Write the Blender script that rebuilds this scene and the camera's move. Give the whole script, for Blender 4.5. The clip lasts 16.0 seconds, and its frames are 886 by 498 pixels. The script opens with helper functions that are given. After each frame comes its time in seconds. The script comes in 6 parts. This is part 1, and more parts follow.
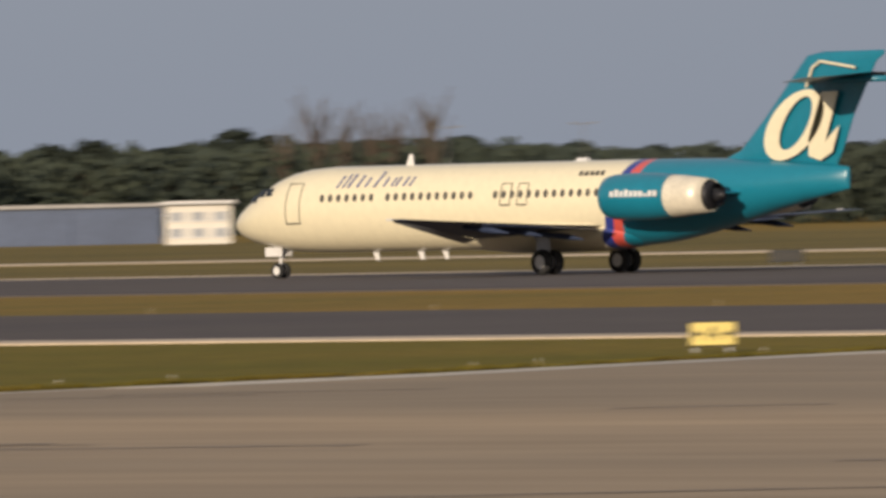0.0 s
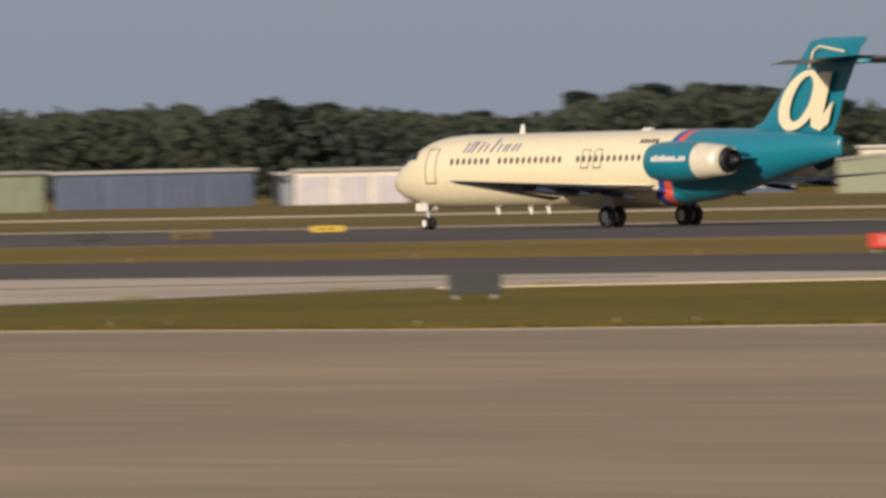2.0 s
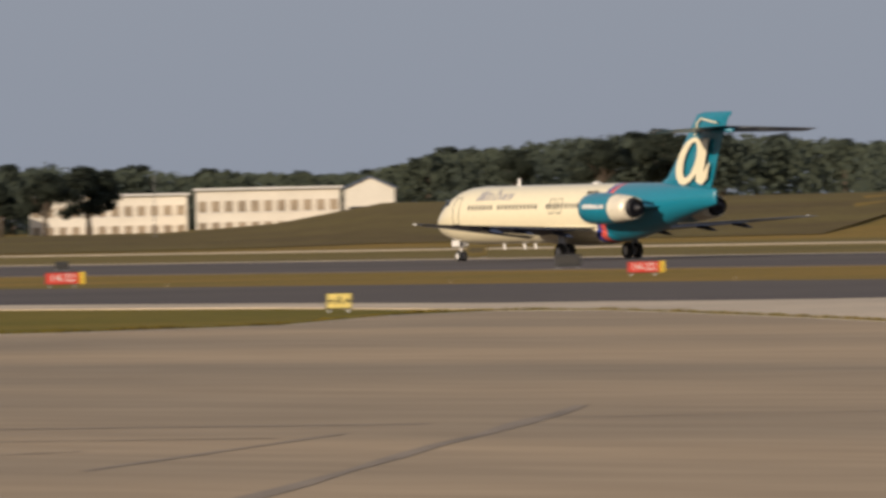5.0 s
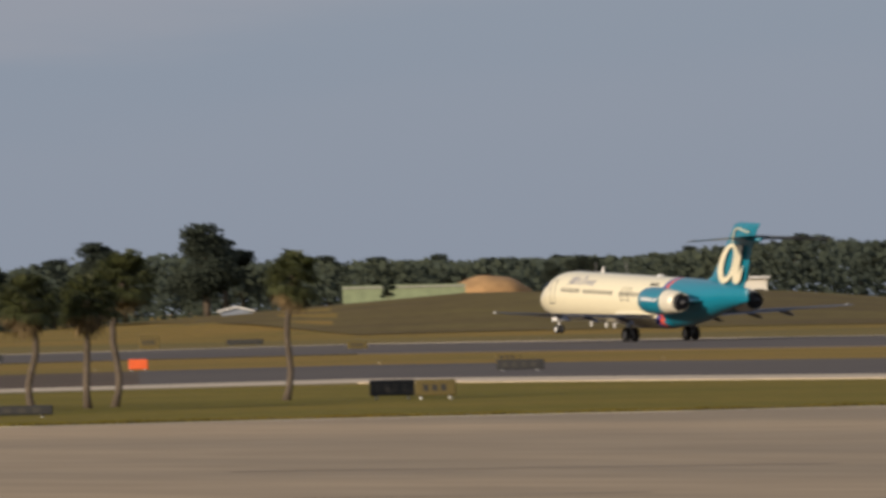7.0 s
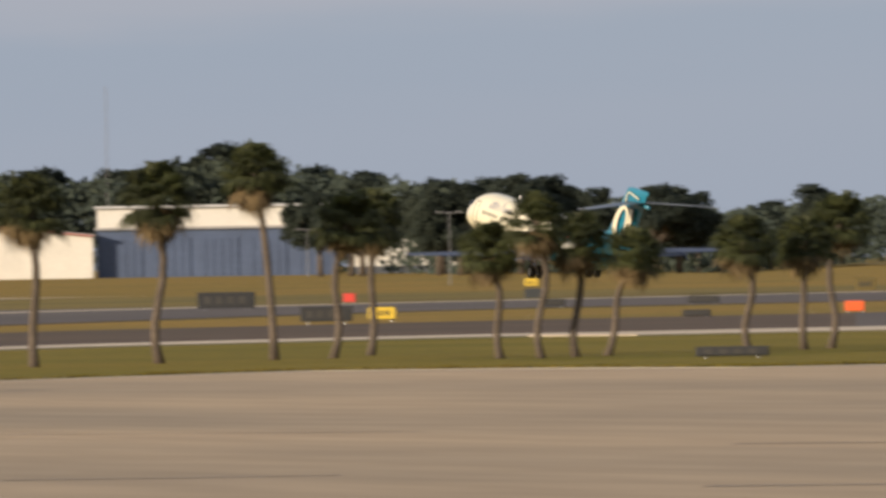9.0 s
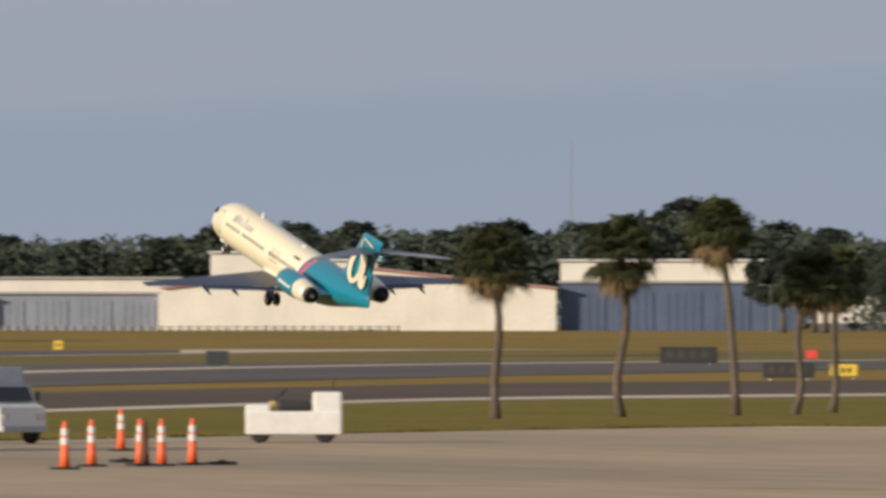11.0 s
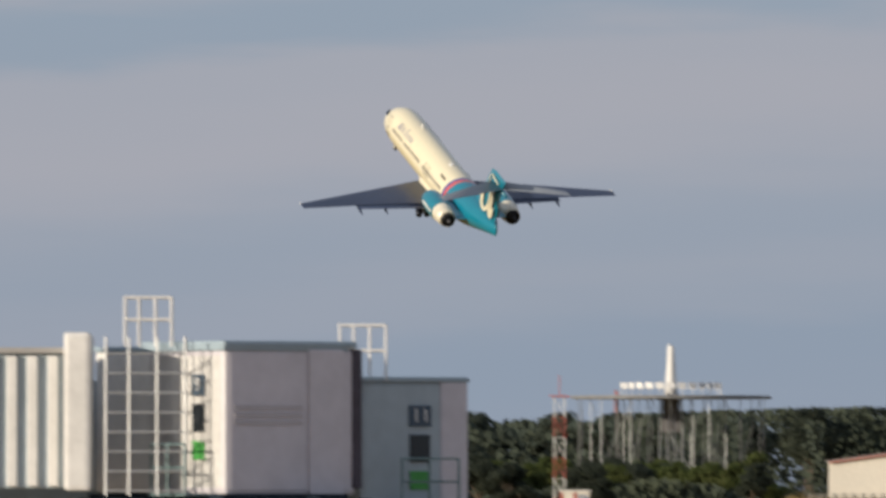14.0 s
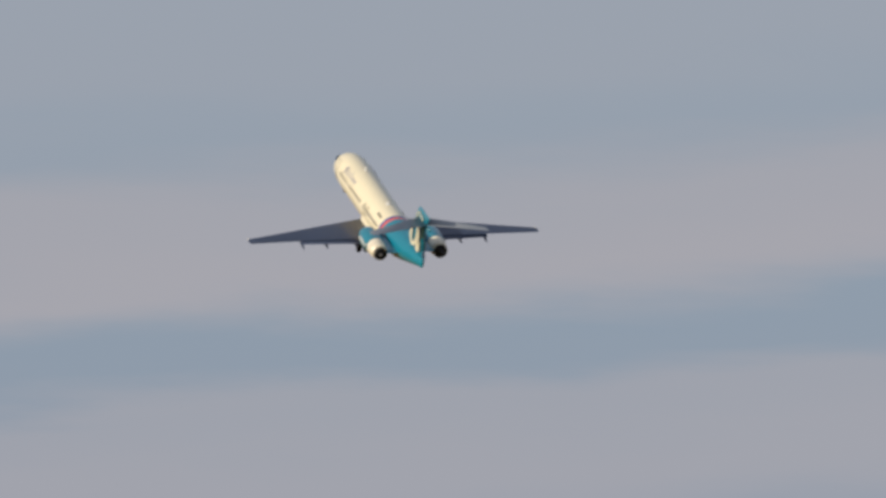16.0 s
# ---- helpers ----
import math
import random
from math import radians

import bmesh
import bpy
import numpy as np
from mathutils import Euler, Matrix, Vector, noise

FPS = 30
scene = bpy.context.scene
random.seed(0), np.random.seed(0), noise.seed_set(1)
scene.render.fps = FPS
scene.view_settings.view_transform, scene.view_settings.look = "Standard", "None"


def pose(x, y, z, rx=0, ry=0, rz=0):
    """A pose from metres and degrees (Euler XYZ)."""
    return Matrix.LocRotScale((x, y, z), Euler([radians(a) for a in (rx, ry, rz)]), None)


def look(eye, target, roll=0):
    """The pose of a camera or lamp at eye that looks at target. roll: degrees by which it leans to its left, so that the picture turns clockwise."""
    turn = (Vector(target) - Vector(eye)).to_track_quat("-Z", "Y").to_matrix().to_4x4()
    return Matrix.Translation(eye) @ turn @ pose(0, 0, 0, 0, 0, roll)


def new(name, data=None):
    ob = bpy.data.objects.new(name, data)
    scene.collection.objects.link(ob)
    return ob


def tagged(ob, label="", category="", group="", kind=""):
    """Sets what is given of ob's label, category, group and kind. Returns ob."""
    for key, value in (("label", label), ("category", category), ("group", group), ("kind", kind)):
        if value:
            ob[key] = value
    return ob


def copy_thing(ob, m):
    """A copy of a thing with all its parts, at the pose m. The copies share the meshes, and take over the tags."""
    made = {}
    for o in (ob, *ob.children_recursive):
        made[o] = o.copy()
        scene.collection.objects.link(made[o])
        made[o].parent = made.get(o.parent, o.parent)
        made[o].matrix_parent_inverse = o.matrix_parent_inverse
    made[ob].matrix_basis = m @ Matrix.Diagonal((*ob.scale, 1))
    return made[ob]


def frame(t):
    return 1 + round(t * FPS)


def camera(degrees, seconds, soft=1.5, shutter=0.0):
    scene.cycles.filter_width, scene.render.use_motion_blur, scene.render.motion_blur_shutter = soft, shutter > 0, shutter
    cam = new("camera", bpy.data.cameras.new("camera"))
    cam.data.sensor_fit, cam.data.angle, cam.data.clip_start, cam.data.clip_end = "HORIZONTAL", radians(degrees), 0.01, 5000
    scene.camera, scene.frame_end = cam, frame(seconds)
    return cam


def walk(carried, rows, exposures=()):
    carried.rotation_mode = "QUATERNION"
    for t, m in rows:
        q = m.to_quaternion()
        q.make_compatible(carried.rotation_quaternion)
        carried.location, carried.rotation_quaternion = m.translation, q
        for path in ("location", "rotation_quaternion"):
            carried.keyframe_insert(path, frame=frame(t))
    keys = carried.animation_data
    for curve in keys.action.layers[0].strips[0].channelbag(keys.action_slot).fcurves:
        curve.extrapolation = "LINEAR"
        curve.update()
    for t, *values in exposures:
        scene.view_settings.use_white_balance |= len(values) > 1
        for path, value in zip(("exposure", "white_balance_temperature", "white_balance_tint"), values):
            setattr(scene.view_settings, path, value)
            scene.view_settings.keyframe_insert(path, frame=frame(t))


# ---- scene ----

# ======== camera: one standing place, turning with the aircraft ========
cam = camera(4.0497, 16.0, soft=3.2, shutter=0.4)
EYE = Vector((0.0, 0.0, 3.0))


def aim(az, tilt, lean):
    """Camera pose at the standing place: azimuth, upward tilt and lean in degrees."""
    a, e = radians(az), radians(tilt)
    way = Vector((math.cos(a) * math.cos(e), math.sin(a) * math.cos(e), math.sin(e)))
    return look(EYE, EYE + way * 100, -lean)


VIEW = [
    (0, 42.4544, -0.1957, 1.260),
    (0.5, 44.7101, -0.3208, 1.260),
    (1, 47.3249, -0.4505, 1.260),
    (1.5, 49.5780, -0.4598, 1.260),
    (2, 51.4693, -0.3570, 1.260),
    (2.5, 53.2831, -0.2343, 1.260),
    (3, 55.4484, -0.0931, 1.260),
    (3.2, 56.4800, -0.1600, 1.260),
    (4.25, 59.2200, -0.1450, 1.245),
    (5.3, 61.2450, -0.1850, 1.232),
    (5.5, 61.5203, -0.2015, 1.232),
    (6, 62.7554, -0.1189, 1.232),
    (6.5, 64.4787, 0.0336, 1.300),
    (7, 65.5975, 0.2584, 1.300),
    (7.5, 65.9929, 0.4780, 1.300),
    (8, 67.1200, 0.2429, 1.300),
    (8.3, 67.7400, 0.1050, 1.250),
    (8.5, 67.9350, 0.0400, 1.200),
    (8.7, 68.3000, 0.0250, 1.100),
    (10.8, 70.8500, 0.3462, 0.000),
    (11, 70.9973, 0.3178, 0.000),
    (11.5, 72.5527, 0.6563, 0.000),
    (12, 73.6147, 0.5168, 0.000),
    (12.5, 74.9014, 0.5193, 0.000),
    (13, 75.1469, 0.5452, 0.000),
    (13.3, 75.2500, 0.7130, 0.000),
    (13.5, 75.2295, 0.7700, 0.000),
    (14, 75.8626, 1.0852, 0.000),
    (14.5, 76.3819, 1.5942, 0.000),
    (15, 77.1157, 1.9611, 0.000),
    (15.5, 77.6454, 2.1678, 0.000),
    (16, 78.0846, 2.4908, 0.000),
]
EXPOSURE = [(0.0, 0.0, 6480, 14.5), (1.0, -0.13, 6480, 14.5), (1.5, -0.16, 6480, 14.5), (2.0, 0.0, 6450, 14.5), (3.0, 0.05, 6450, 14), (5.5, 0.06, 6510, 14.5), (6.5, 0.05, 6400, 14), (7.5, 0.08, 6290, 12), (8.0, 0.33, 6380, 12.5), (8.5, 0.46, 6480, 13), (11.0, 0.26, 6230, 12),
            (11.5, 0.12, 6130, 11), (12.0, -0.16, 6090, 11), (12.5, 0.08, 6070, 10.5), (13.5, 0.27, 6070, 10.5), (14.0, 0.22, 6150, 10.5), (14.5, -0.12, 6170, 10.5), (15.0, 0.10, 6170, 10.5), (16.0, 0.13, 6170, 10.5)]
walk(cam, [(t, aim(az, tilt, lean)) for t, az, tilt, lean in VIEW], EXPOSURE)

# ======== light ========
SUN_AZ, SUN_EL = 198.0, 13.0
world = bpy.data.worlds.new("sky")
scene.world = world
world.use_nodes = True
nt = world.node_tree
nt.nodes.clear()
w_out = nt.nodes.new("ShaderNodeOutputWorld")
w_bg = nt.nodes.new("ShaderNodeBackground")
w_sky = nt.nodes.new("ShaderNodeTexSky")
w_sky.sky_type = "NISHITA"
w_sky.sun_disc = False
w_sky.sun_elevation = radians(SUN_EL)
w_sky.sun_rotation = radians(90 - SUN_AZ)
w_sky.air_density, w_sky.dust_density, w_sky.ozone_density = 1.0, 2.5, 1.2
# thin stretched cloud streaks laid over the hazy clear sky, rising gently to one side
w_tc = nt.nodes.new("ShaderNodeTexCoord")
w_map = nt.nodes.new("ShaderNodeMapping")
w_map.inputs["Scale"].default_value = (9.0, 9.0, 60.0)
w_noise = nt.nodes.new("ShaderNodeTexNoise")
w_noise.inputs["Scale"].default_value = 2.2
w_noise.inputs["Detail"].default_value = 5.0
w_noise.inputs["Roughness"].default_value = 0.55
w_lean = nt.nodes.new("ShaderNodeVectorMath")
w_lean.operation = "DOT_PRODUCT"
w_lean.inputs[1].default_value = (-0.067 * math.sin(radians(77)), 0.067 * math.cos(radians(77)), 1.0)
w_warp = nt.nodes.new("ShaderNodeMath")
w_warp.operation = "MULTIPLY_ADD"
w_warp.inputs[1].default_value = 0.011
w_range = nt.nodes.new("ShaderNodeMapRange")
w_range.inputs[1].default_value, w_range.inputs[2].default_value = 0.0055, 0.0655
w_ramp = nt.nodes.new("ShaderNodeValToRGB")
w_ramp.color_ramp.interpolation = "EASE"
stops = ((0.0, 0.30), (0.15, 0.22), (0.23, 0.46), (0.30, 0.36), (0.46, 0.80), (0.55, 0.70), (0.605, 0.20), (0.645, 0.18), (0.72, 0.95), (0.80, 0.85), (0.90, 0.35), (1.0, 0.5))
w_ramp.color_ramp.elements[0].position, w_ramp.color_ramp.elements[1].position = 0.0, 1.0
for q, v in stops:
    e = w_ramp.color_ramp.elements[0] if q == 0 else w_ramp.color_ramp.elements[-1] if q == 1 else w_ramp.color_ramp.elements.new(q)
    e.color = (v, v, v, 1)
w_mix = nt.nodes.new("ShaderNodeMix")
w_mix.data_type = "RGBA"
w_haze = nt.nodes.new("ShaderNodeMix")
w_haze.data_type = "RGBA"
w_haze.inputs[0].default_value = 0.75
w_haze.inputs[7].default_value = (2.52, 3.28, 4.22, 1)
nt.links.new(w_tc.outputs["Generated"], w_map.inputs["Vector"])
nt.links.new(w_map.outputs["Vector"], w_noise.inputs["Vector"])
nt.links.new(w_tc.outputs["Generated"], w_lean.inputs[0])
nt.links.new(w_noise.outputs["Fac"], w_warp.inputs[0])
nt.links.new(w_lean.outputs["Value"], w_warp.inputs[2])
nt.links.new(w_warp.outputs["Value"], w_range.inputs[0])
nt.links.new(w_range.outputs[0], w_ramp.inputs["Fac"])
nt.links.new(w_sky.outputs["Color"], w_haze.inputs[6])
nt.links.new(w_ramp.outputs["Color"], w_mix.inputs[0])
nt.links.new(w_haze.outputs[2], w_mix.inputs[6])
w_mix.inputs[7].default_value = (3.64, 3.48, 3.62, 1)
nt.links.new(w_mix.outputs[2], w_bg.inputs["Color"])
w_bg.inputs["Strength"].default_value = 0.1
nt.links.new(w_bg.outputs["Background"], w_out.inputs["Surface"])

sun_data = bpy.data.lights.new("sun", "SUN")
sun_data.energy, sun_data.angle, sun_data.color = 4.3, radians(0.6), (1.0, 0.85, 0.64)
sun = new("sun", sun_data)
sa, se = radians(SUN_AZ), radians(SUN_EL)
sun_dir = Vector((math.cos(sa) * math.cos(se), math.sin(sa) * math.cos(se), math.sin(se)))
sun.matrix_world = look(sun_dir * 500, (0, 0, 0))

# ======== materials ========
MATS = {}


def mat(name, base, rough=0.6, metal=0.0, var=0.15, scale=1.0, fine=12.0, bump=0.0, second=None, coat=0.0, spec=0.5,
        stretch=(1, 1, 1), per_object=0.0, per_island=0.0):
    """A painted, mineral or plant surface with two scales of colour variation and a fine relief."""
    if name in MATS:
        return MATS[name]
    m = bpy.data.materials.new(name)
    m.use_nodes = True
    n, l = m.node_tree.nodes, m.node_tree.links
    b = n["Principled BSDF"]
    b.inputs["Roughness"].default_value, b.inputs["Metallic"].default_value = rough, metal
    b.inputs["Coat Weight"].default_value = coat
    b.inputs["Specular IOR Level"].default_value = spec
    tc, mp = n.new("ShaderNodeTexCoord"), n.new("ShaderNodeMapping")
    mp.inputs["Scale"].default_value = stretch
    l.new(tc.outputs["Object"], mp.inputs["Vector"])
    n1, n2 = n.new("ShaderNodeTexNoise"), n.new("ShaderNodeTexNoise")
    n1.inputs["Scale"].default_value, n1.inputs["Detail"].default_value = scale, 5
    n2.inputs["Scale"].default_value, n2.inputs["Detail"].default_value = fine, 3
    l.new(mp.outputs["Vector"], n1.inputs["Vector"])
    l.new(mp.outputs["Vector"], n2.inputs["Vector"])
    other = second or tuple(c * (1 - 2 * var) for c in base)
    mix = n.new("ShaderNodeMix")
    mix.data_type = "RGBA"
    mix.inputs[6].default_value, mix.inputs[7].default_value = (*base, 1), (*other, 1)
    rmp = n.new("ShaderNodeMapRange")
    rmp.inputs[1].default_value, rmp.inputs[2].default_value = 0.35, 0.65
    l.new(n1.outputs["Fac"], rmp.inputs[0])
    l.new(rmp.outputs[0], mix.inputs[0])
    hsv = n.new("ShaderNodeHueSaturation")
    val = n.new("ShaderNodeMapRange")
    val.inputs[1].default_value, val.inputs[2].default_value = 0.3, 0.7
    val.inputs[3].default_value, val.inputs[4].default_value = 1 - var, 1 + var
    l.new(n2.outputs["Fac"], val.inputs[0])
    last = val.outputs[0]
    for amount, node, out in ((per_object, "ShaderNodeObjectInfo", "Random"), (per_island, "ShaderNodeNewGeometry", "Random Per Island")):
        if amount:
            src, rng, mul = n.new(node), n.new("ShaderNodeMapRange"), n.new("ShaderNodeMath")
            rng.inputs[3].default_value, rng.inputs[4].default_value = 1 - amount, 1 + amount
            mul.operation = "MULTIPLY"
            l.new(src.outputs[out], rng.inputs[0])
            l.new(rng.outputs[0], mul.inputs[0])
            l.new(last, mul.inputs[1])
            last = mul.outputs[0]
    l.new(last, hsv.inputs["Value"])
    l.new(mix.outputs[2], hsv.inputs["Color"])
    l.new(hsv.outputs["Color"], b.inputs["Base Color"])
    if bump:
        bp = n.new("ShaderNodeBump")
        bp.inputs["Strength"].default_value, bp.inputs["Distance"].default_value = 0.6, bump
        l.new(n2.outputs["Fac"], bp.inputs["Height"])
        l.new(bp.outputs["Normal"], b.inputs["Normal"])
    MATS[name] = m
    return m


GRASS = mat("mown_grass", (0.202, 0.146, 0.034), 0.95, var=0.22, scale=0.035, fine=0.9, second=(0.285, 0.176, 0.040), spec=0.1, bump=0.03)
TURF = mat("green_turf", (0.150, 0.125, 0.016), 0.95, var=0.22, scale=0.06, fine=1.1, second=(0.205, 0.150, 0.024), spec=0.1, bump=0.03)
APRON = mat("apron_concrete", (0.440, 0.322, 0.200), 0.85, var=0.11, scale=0.04, fine=0.4, second=(0.310, 0.240, 0.160), spec=0.2, stretch=(1.5, 0.28, 1))
ASPHALT = mat("asphalt", (0.096, 0.080, 0.071), 0.85, var=0.10, scale=0.02, fine=0.5, second=(0.122, 0.100, 0.084), spec=0.2)
CONCRETE = mat("pale_concrete", (0.62, 0.505, 0.37), 0.85, var=0.10, scale=0.05, fine=0.8, spec=0.2)
LINE = mat("yellow_line_paint", (0.55, 0.38, 0.05), 0.8, var=0.15, scale=0.3, fine=2)
CREAM = mat("cream_aircraft_paint", (0.74, 0.67, 0.475), 0.32, var=0.03, scale=0.25, fine=3, coat=0.4)
TEAL = mat("teal_aircraft_paint", (0.006, 0.175, 0.260), 0.28, var=0.05, scale=0.3, fine=3, coat=0.5)
NAVY = mat("navy_paint", (0.09, 0.11, 0.27), 0.4, var=0.08)
# wings' shaded look is put into this dark navy base
WING_SHADE = mat("wing_shade_navy_paint", (0.030, 0.045, 0.092), 0.5, metal=0.0, var=0.06, scale=0.4, fine=4)
BAREMETAL = mat("bare_metal", (0.62, 0.58, 0.52), 0.3, metal=0.7, var=0.1, scale=1.5, fine=10)
SOOT = mat("sooty_metal", (0.035, 0.035, 0.04), 0.5, metal=0.5, var=0.15, scale=2)
RUBBER = mat("tyre_rubber", (0.022, 0.022, 0.023), 0.85, var=0.1, scale=3)
WHITE = mat("white_paint", (0.69, 0.68, 0.66), 0.5, var=0.06, scale=0.6, fine=5)
CABINGLASS = mat("tinted_cabin_pane", (0.085, 0.080, 0.070), 0.35, var=0.1)
GLASS = mat("dark_glass", (0.02, 0.025, 0.03), 0.1, var=0.05)
BLACK = mat("black_paint", (0.025, 0.025, 0.025), 0.6, var=0.1)
SIGNRED = mat("red_sign_face", (0.62, 0.06, 0.04), 0.5, var=0.06, scale=2)
SIGNYEL = mat("yellow_sign_face", (0.72, 0.50, 0.05), 0.5, var=0.06, scale=2)
BARK = mat("bark", (0.12, 0.092, 0.068), 0.9, var=0.2, scale=2, fine=9, bump=0.02)
# distance haze is put into these two leaf colours, lifted and blued
LEAF = mat("hazed_broad_leaves", (0.054, 0.067, 0.054), 0.85, var=0.16, scale=0.12, fine=1.5, second=(0.064, 0.076, 0.055), spec=0.1, per_object=0.16, per_island=0.12)
UNDERLEAF = mat("hazed_undergrowth_leaves", (0.047, 0.060, 0.050), 0.85, var=0.16, scale=0.05, fine=1.2, second=(0.054, 0.064, 0.042), spec=0.1, per_island=0.10)
GREENLEAF = mat("fresh_green_leaves", (0.085, 0.112, 0.038), 0.85, var=0.2, scale=0.3, fine=1.5, second=(0.105, 0.118, 0.044), spec=0.1, per_object=0.2, per_island=0.14)
FARGRASS = mat("olive_far_grass", (0.146, 0.115, 0.038), 0.95, var=0.2, scale=0.03, fine=0.8, second=(0.228, 0.165, 0.048), spec=0.1)
FROND = mat("palm_fronds", (0.082, 0.092, 0.030), 0.7, var=0.2, scale=0.8, fine=4, per_object=0.2, per_island=0.3)
DRYFROND = mat("dry_palm_fronds", (0.155, 0.105, 0.045), 0.85, var=0.2, scale=0.8, fine=4, per_island=0.3)
for leafy in (LEAF, GREENLEAF, FROND):
    # thin leaves: part of the light passes through
    ln, ll = leafy.node_tree.nodes, leafy.node_tree.links
    shader, thin, blend = ln["Principled BSDF"], ln.new("ShaderNodeBsdfTranslucent"), ln.new("ShaderNodeMixShader")
    ll.new(shader.inputs["Base Color"].links[0].from_socket, thin.inputs["Color"])
    blend.inputs[0].default_value = 0.5
    if leafy is not FROND:
        # shading normals bent partly outwards from the crown's middle, evening its light
        tc, off, tr, geo, mid, unit = (ln.new("ShaderNode" + n) for n in ("TexCoord", "VectorMath", "VectorTransform", "NewGeometry", "VectorMath", "VectorMath"))
        off.operation, mid.operation, unit.operation = "SUBTRACT", "MULTIPLY_ADD", "NORMALIZE"
        off.inputs[1].default_value = (0, 0, 4.5)
        tr.vector_type, tr.convert_from, tr.convert_to = "VECTOR", "OBJECT", "WORLD"
        mid.inputs[1].default_value = (0.22, 0.22, 0.22)
        ll.new(tc.outputs["Object"], off.inputs[0])
        ll.new(off.outputs[0], tr.inputs[0])
        ll.new(tr.outputs[0], mid.inputs[0])
        ll.new(geo.outputs["Normal"], mid.inputs[2])
        ll.new(mid.outputs[0], unit.inputs[0])
        ll.new(unit.outputs[0], shader.inputs["Normal"])
    ll.new(shader.outputs[0], blend.inputs[1])
    ll.new(thin.outputs[0], blend.inputs[2])
    ll.new(blend.outputs[0], ln["Material Output"].inputs["Surface"])
# undergrowth's shading normals bent partly upwards, which darkens and evens its light
un, ul = UNDERLEAF.node_tree.nodes, UNDERLEAF.node_tree.links
u_geo, u_add, u_unit = un.new("ShaderNodeNewGeometry"), un.new("ShaderNodeVectorMath"), un.new("ShaderNodeVectorMath")
u_add.operation, u_unit.operation = "MULTIPLY_ADD", "NORMALIZE"
u_add.inputs[1].default_value, u_add.inputs[2].default_value = (0.45, 0.45, 0.45), (-0.25, -0.35, 0.55)
ul.new(u_geo.outputs["Normal"], u_add.inputs[0])
ul.new(u_add.outputs[0], u_unit.inputs[0])
ul.new(u_unit.outputs[0], un["Principled BSDF"].inputs["Normal"])
WALLWHITE = mat("white_sheet_metal", (0.72, 0.68, 0.60), 0.6, var=0.05, scale=0.2, fine=2)
WALLBLUE = mat("blue_sheet_metal", (0.080, 0.110, 0.185), 0.55, var=0.08, scale=0.2, fine=2)
WALLGREEN = mat("sage_sheet_metal", (0.27, 0.30, 0.22), 0.6, var=0.07, scale=0.2, fine=2)
WALLGREY = mat("grey_sheet_metal", (0.23, 0.26, 0.32), 0.6, var=0.07, scale=0.2, fine=2)
ROOFGREY = mat("pale_metal_roof", (0.33, 0.32, 0.31), 0.5, var=0.07, scale=0.2, fine=2)
ORANGE = mat("orange_plastic", (0.80, 0.13, 0.03), 0.5, var=0.06, scale=3)
STEEL = mat("galvanised_steel", (0.42, 0.43, 0.44), 0.45, metal=0.5, var=0.1, scale=2)
MINT = mat("mint_green_paint", (0.15, 0.36, 0.29), 0.5, var=0.1, scale=1.5)
BRIDGEGREY = mat("bridge_grey_panel", (0.57, 0.545, 0.59), 0.55, var=0.05, scale=0.5, fine=3)
SLATE = mat("slate_blue_panel", (0.30, 0.38, 0.44), 0.55, var=0.06, scale=0.5, fine=3)
NAVYSTEEL = mat("navy_grey_steel", (0.014, 0.024, 0.038), 0.75, metal=0.0, spec=0.12, var=0.12, scale=1.5)
PALESLATE = mat("pale_slate_panel", (0.36, 0.43, 0.48), 0.5, var=0.06, scale=0.5, fine=3)
TOWER = mat("tower_concrete", (0.60, 0.55, 0.46), 0.8, var=0.06, scale=0.15, fine=1.2)


# ======== mesh helpers ========
def finish(bm, smooth=False, angle=None):
    bmesh.ops.recalc_face_normals(bm, faces=bm.faces)
    for f in bm.faces:
        f.smooth = smooth
    return bm


def part(name, bm, material, parent, label="", smooth=False):
    """One mesh object out of a bmesh, under a thing or a part."""
    finish(bm, smooth)
    me = bpy.data.meshes.new(name)
    bm.to_mesh(me)
    bm.free()
    for m in material if isinstance(material, (list, tuple)) else [material]:
        me.materials.append(m)
    ob = new(name, me)
    ob.parent = parent
    return tagged(ob, label)


def thing(name, label, category, group="", m=None, kind=""):
    ob = new(name)
    ob.empty_display_size = 0.5
    tagged(ob, label, category, group, kind)
    if m is not None:
        ob.matrix_basis = m
    return ob


def box(bm, x0, y0, z0, x1, y1, z1, bevel=0.0, m=None):
    r = bmesh.ops.create_cube(bm, size=1)
    mm = Matrix.Translation(((x0 + x1) / 2, (y0 + y1) / 2, (z0 + z1) / 2)) @ Matrix.Diagonal((abs(x1 - x0), abs(y1 - y0), abs(z1 - z0), 1))
    if m is not None:
        mm = m @ mm
    bmesh.ops.transform(bm, matrix=mm, verts=r["verts"])
    if bevel:
        es = list({e for v in r["verts"] for e in v.link_edges})
        bmesh.ops.bevel(bm, geom=es, offset=bevel, segments=2, affect="EDGES", profile=0.6)
    return bm


def rod(bm, a, b, r0, r1=None, n=8, caps=True):
    """A tapered round bar from a to b."""
    a, b = Vector(a), Vector(b)
    q = (b - a).to_track_quat("Z", "Y").to_matrix().to_4x4()
    bmesh.ops.create_cone(bm, cap_ends=caps, segments=n, radius1=r0, radius2=r0 if r1 is None else r1, depth=(b - a).length,
                          matrix=Matrix.Translation((a + b) / 2) @ q)
    return bm


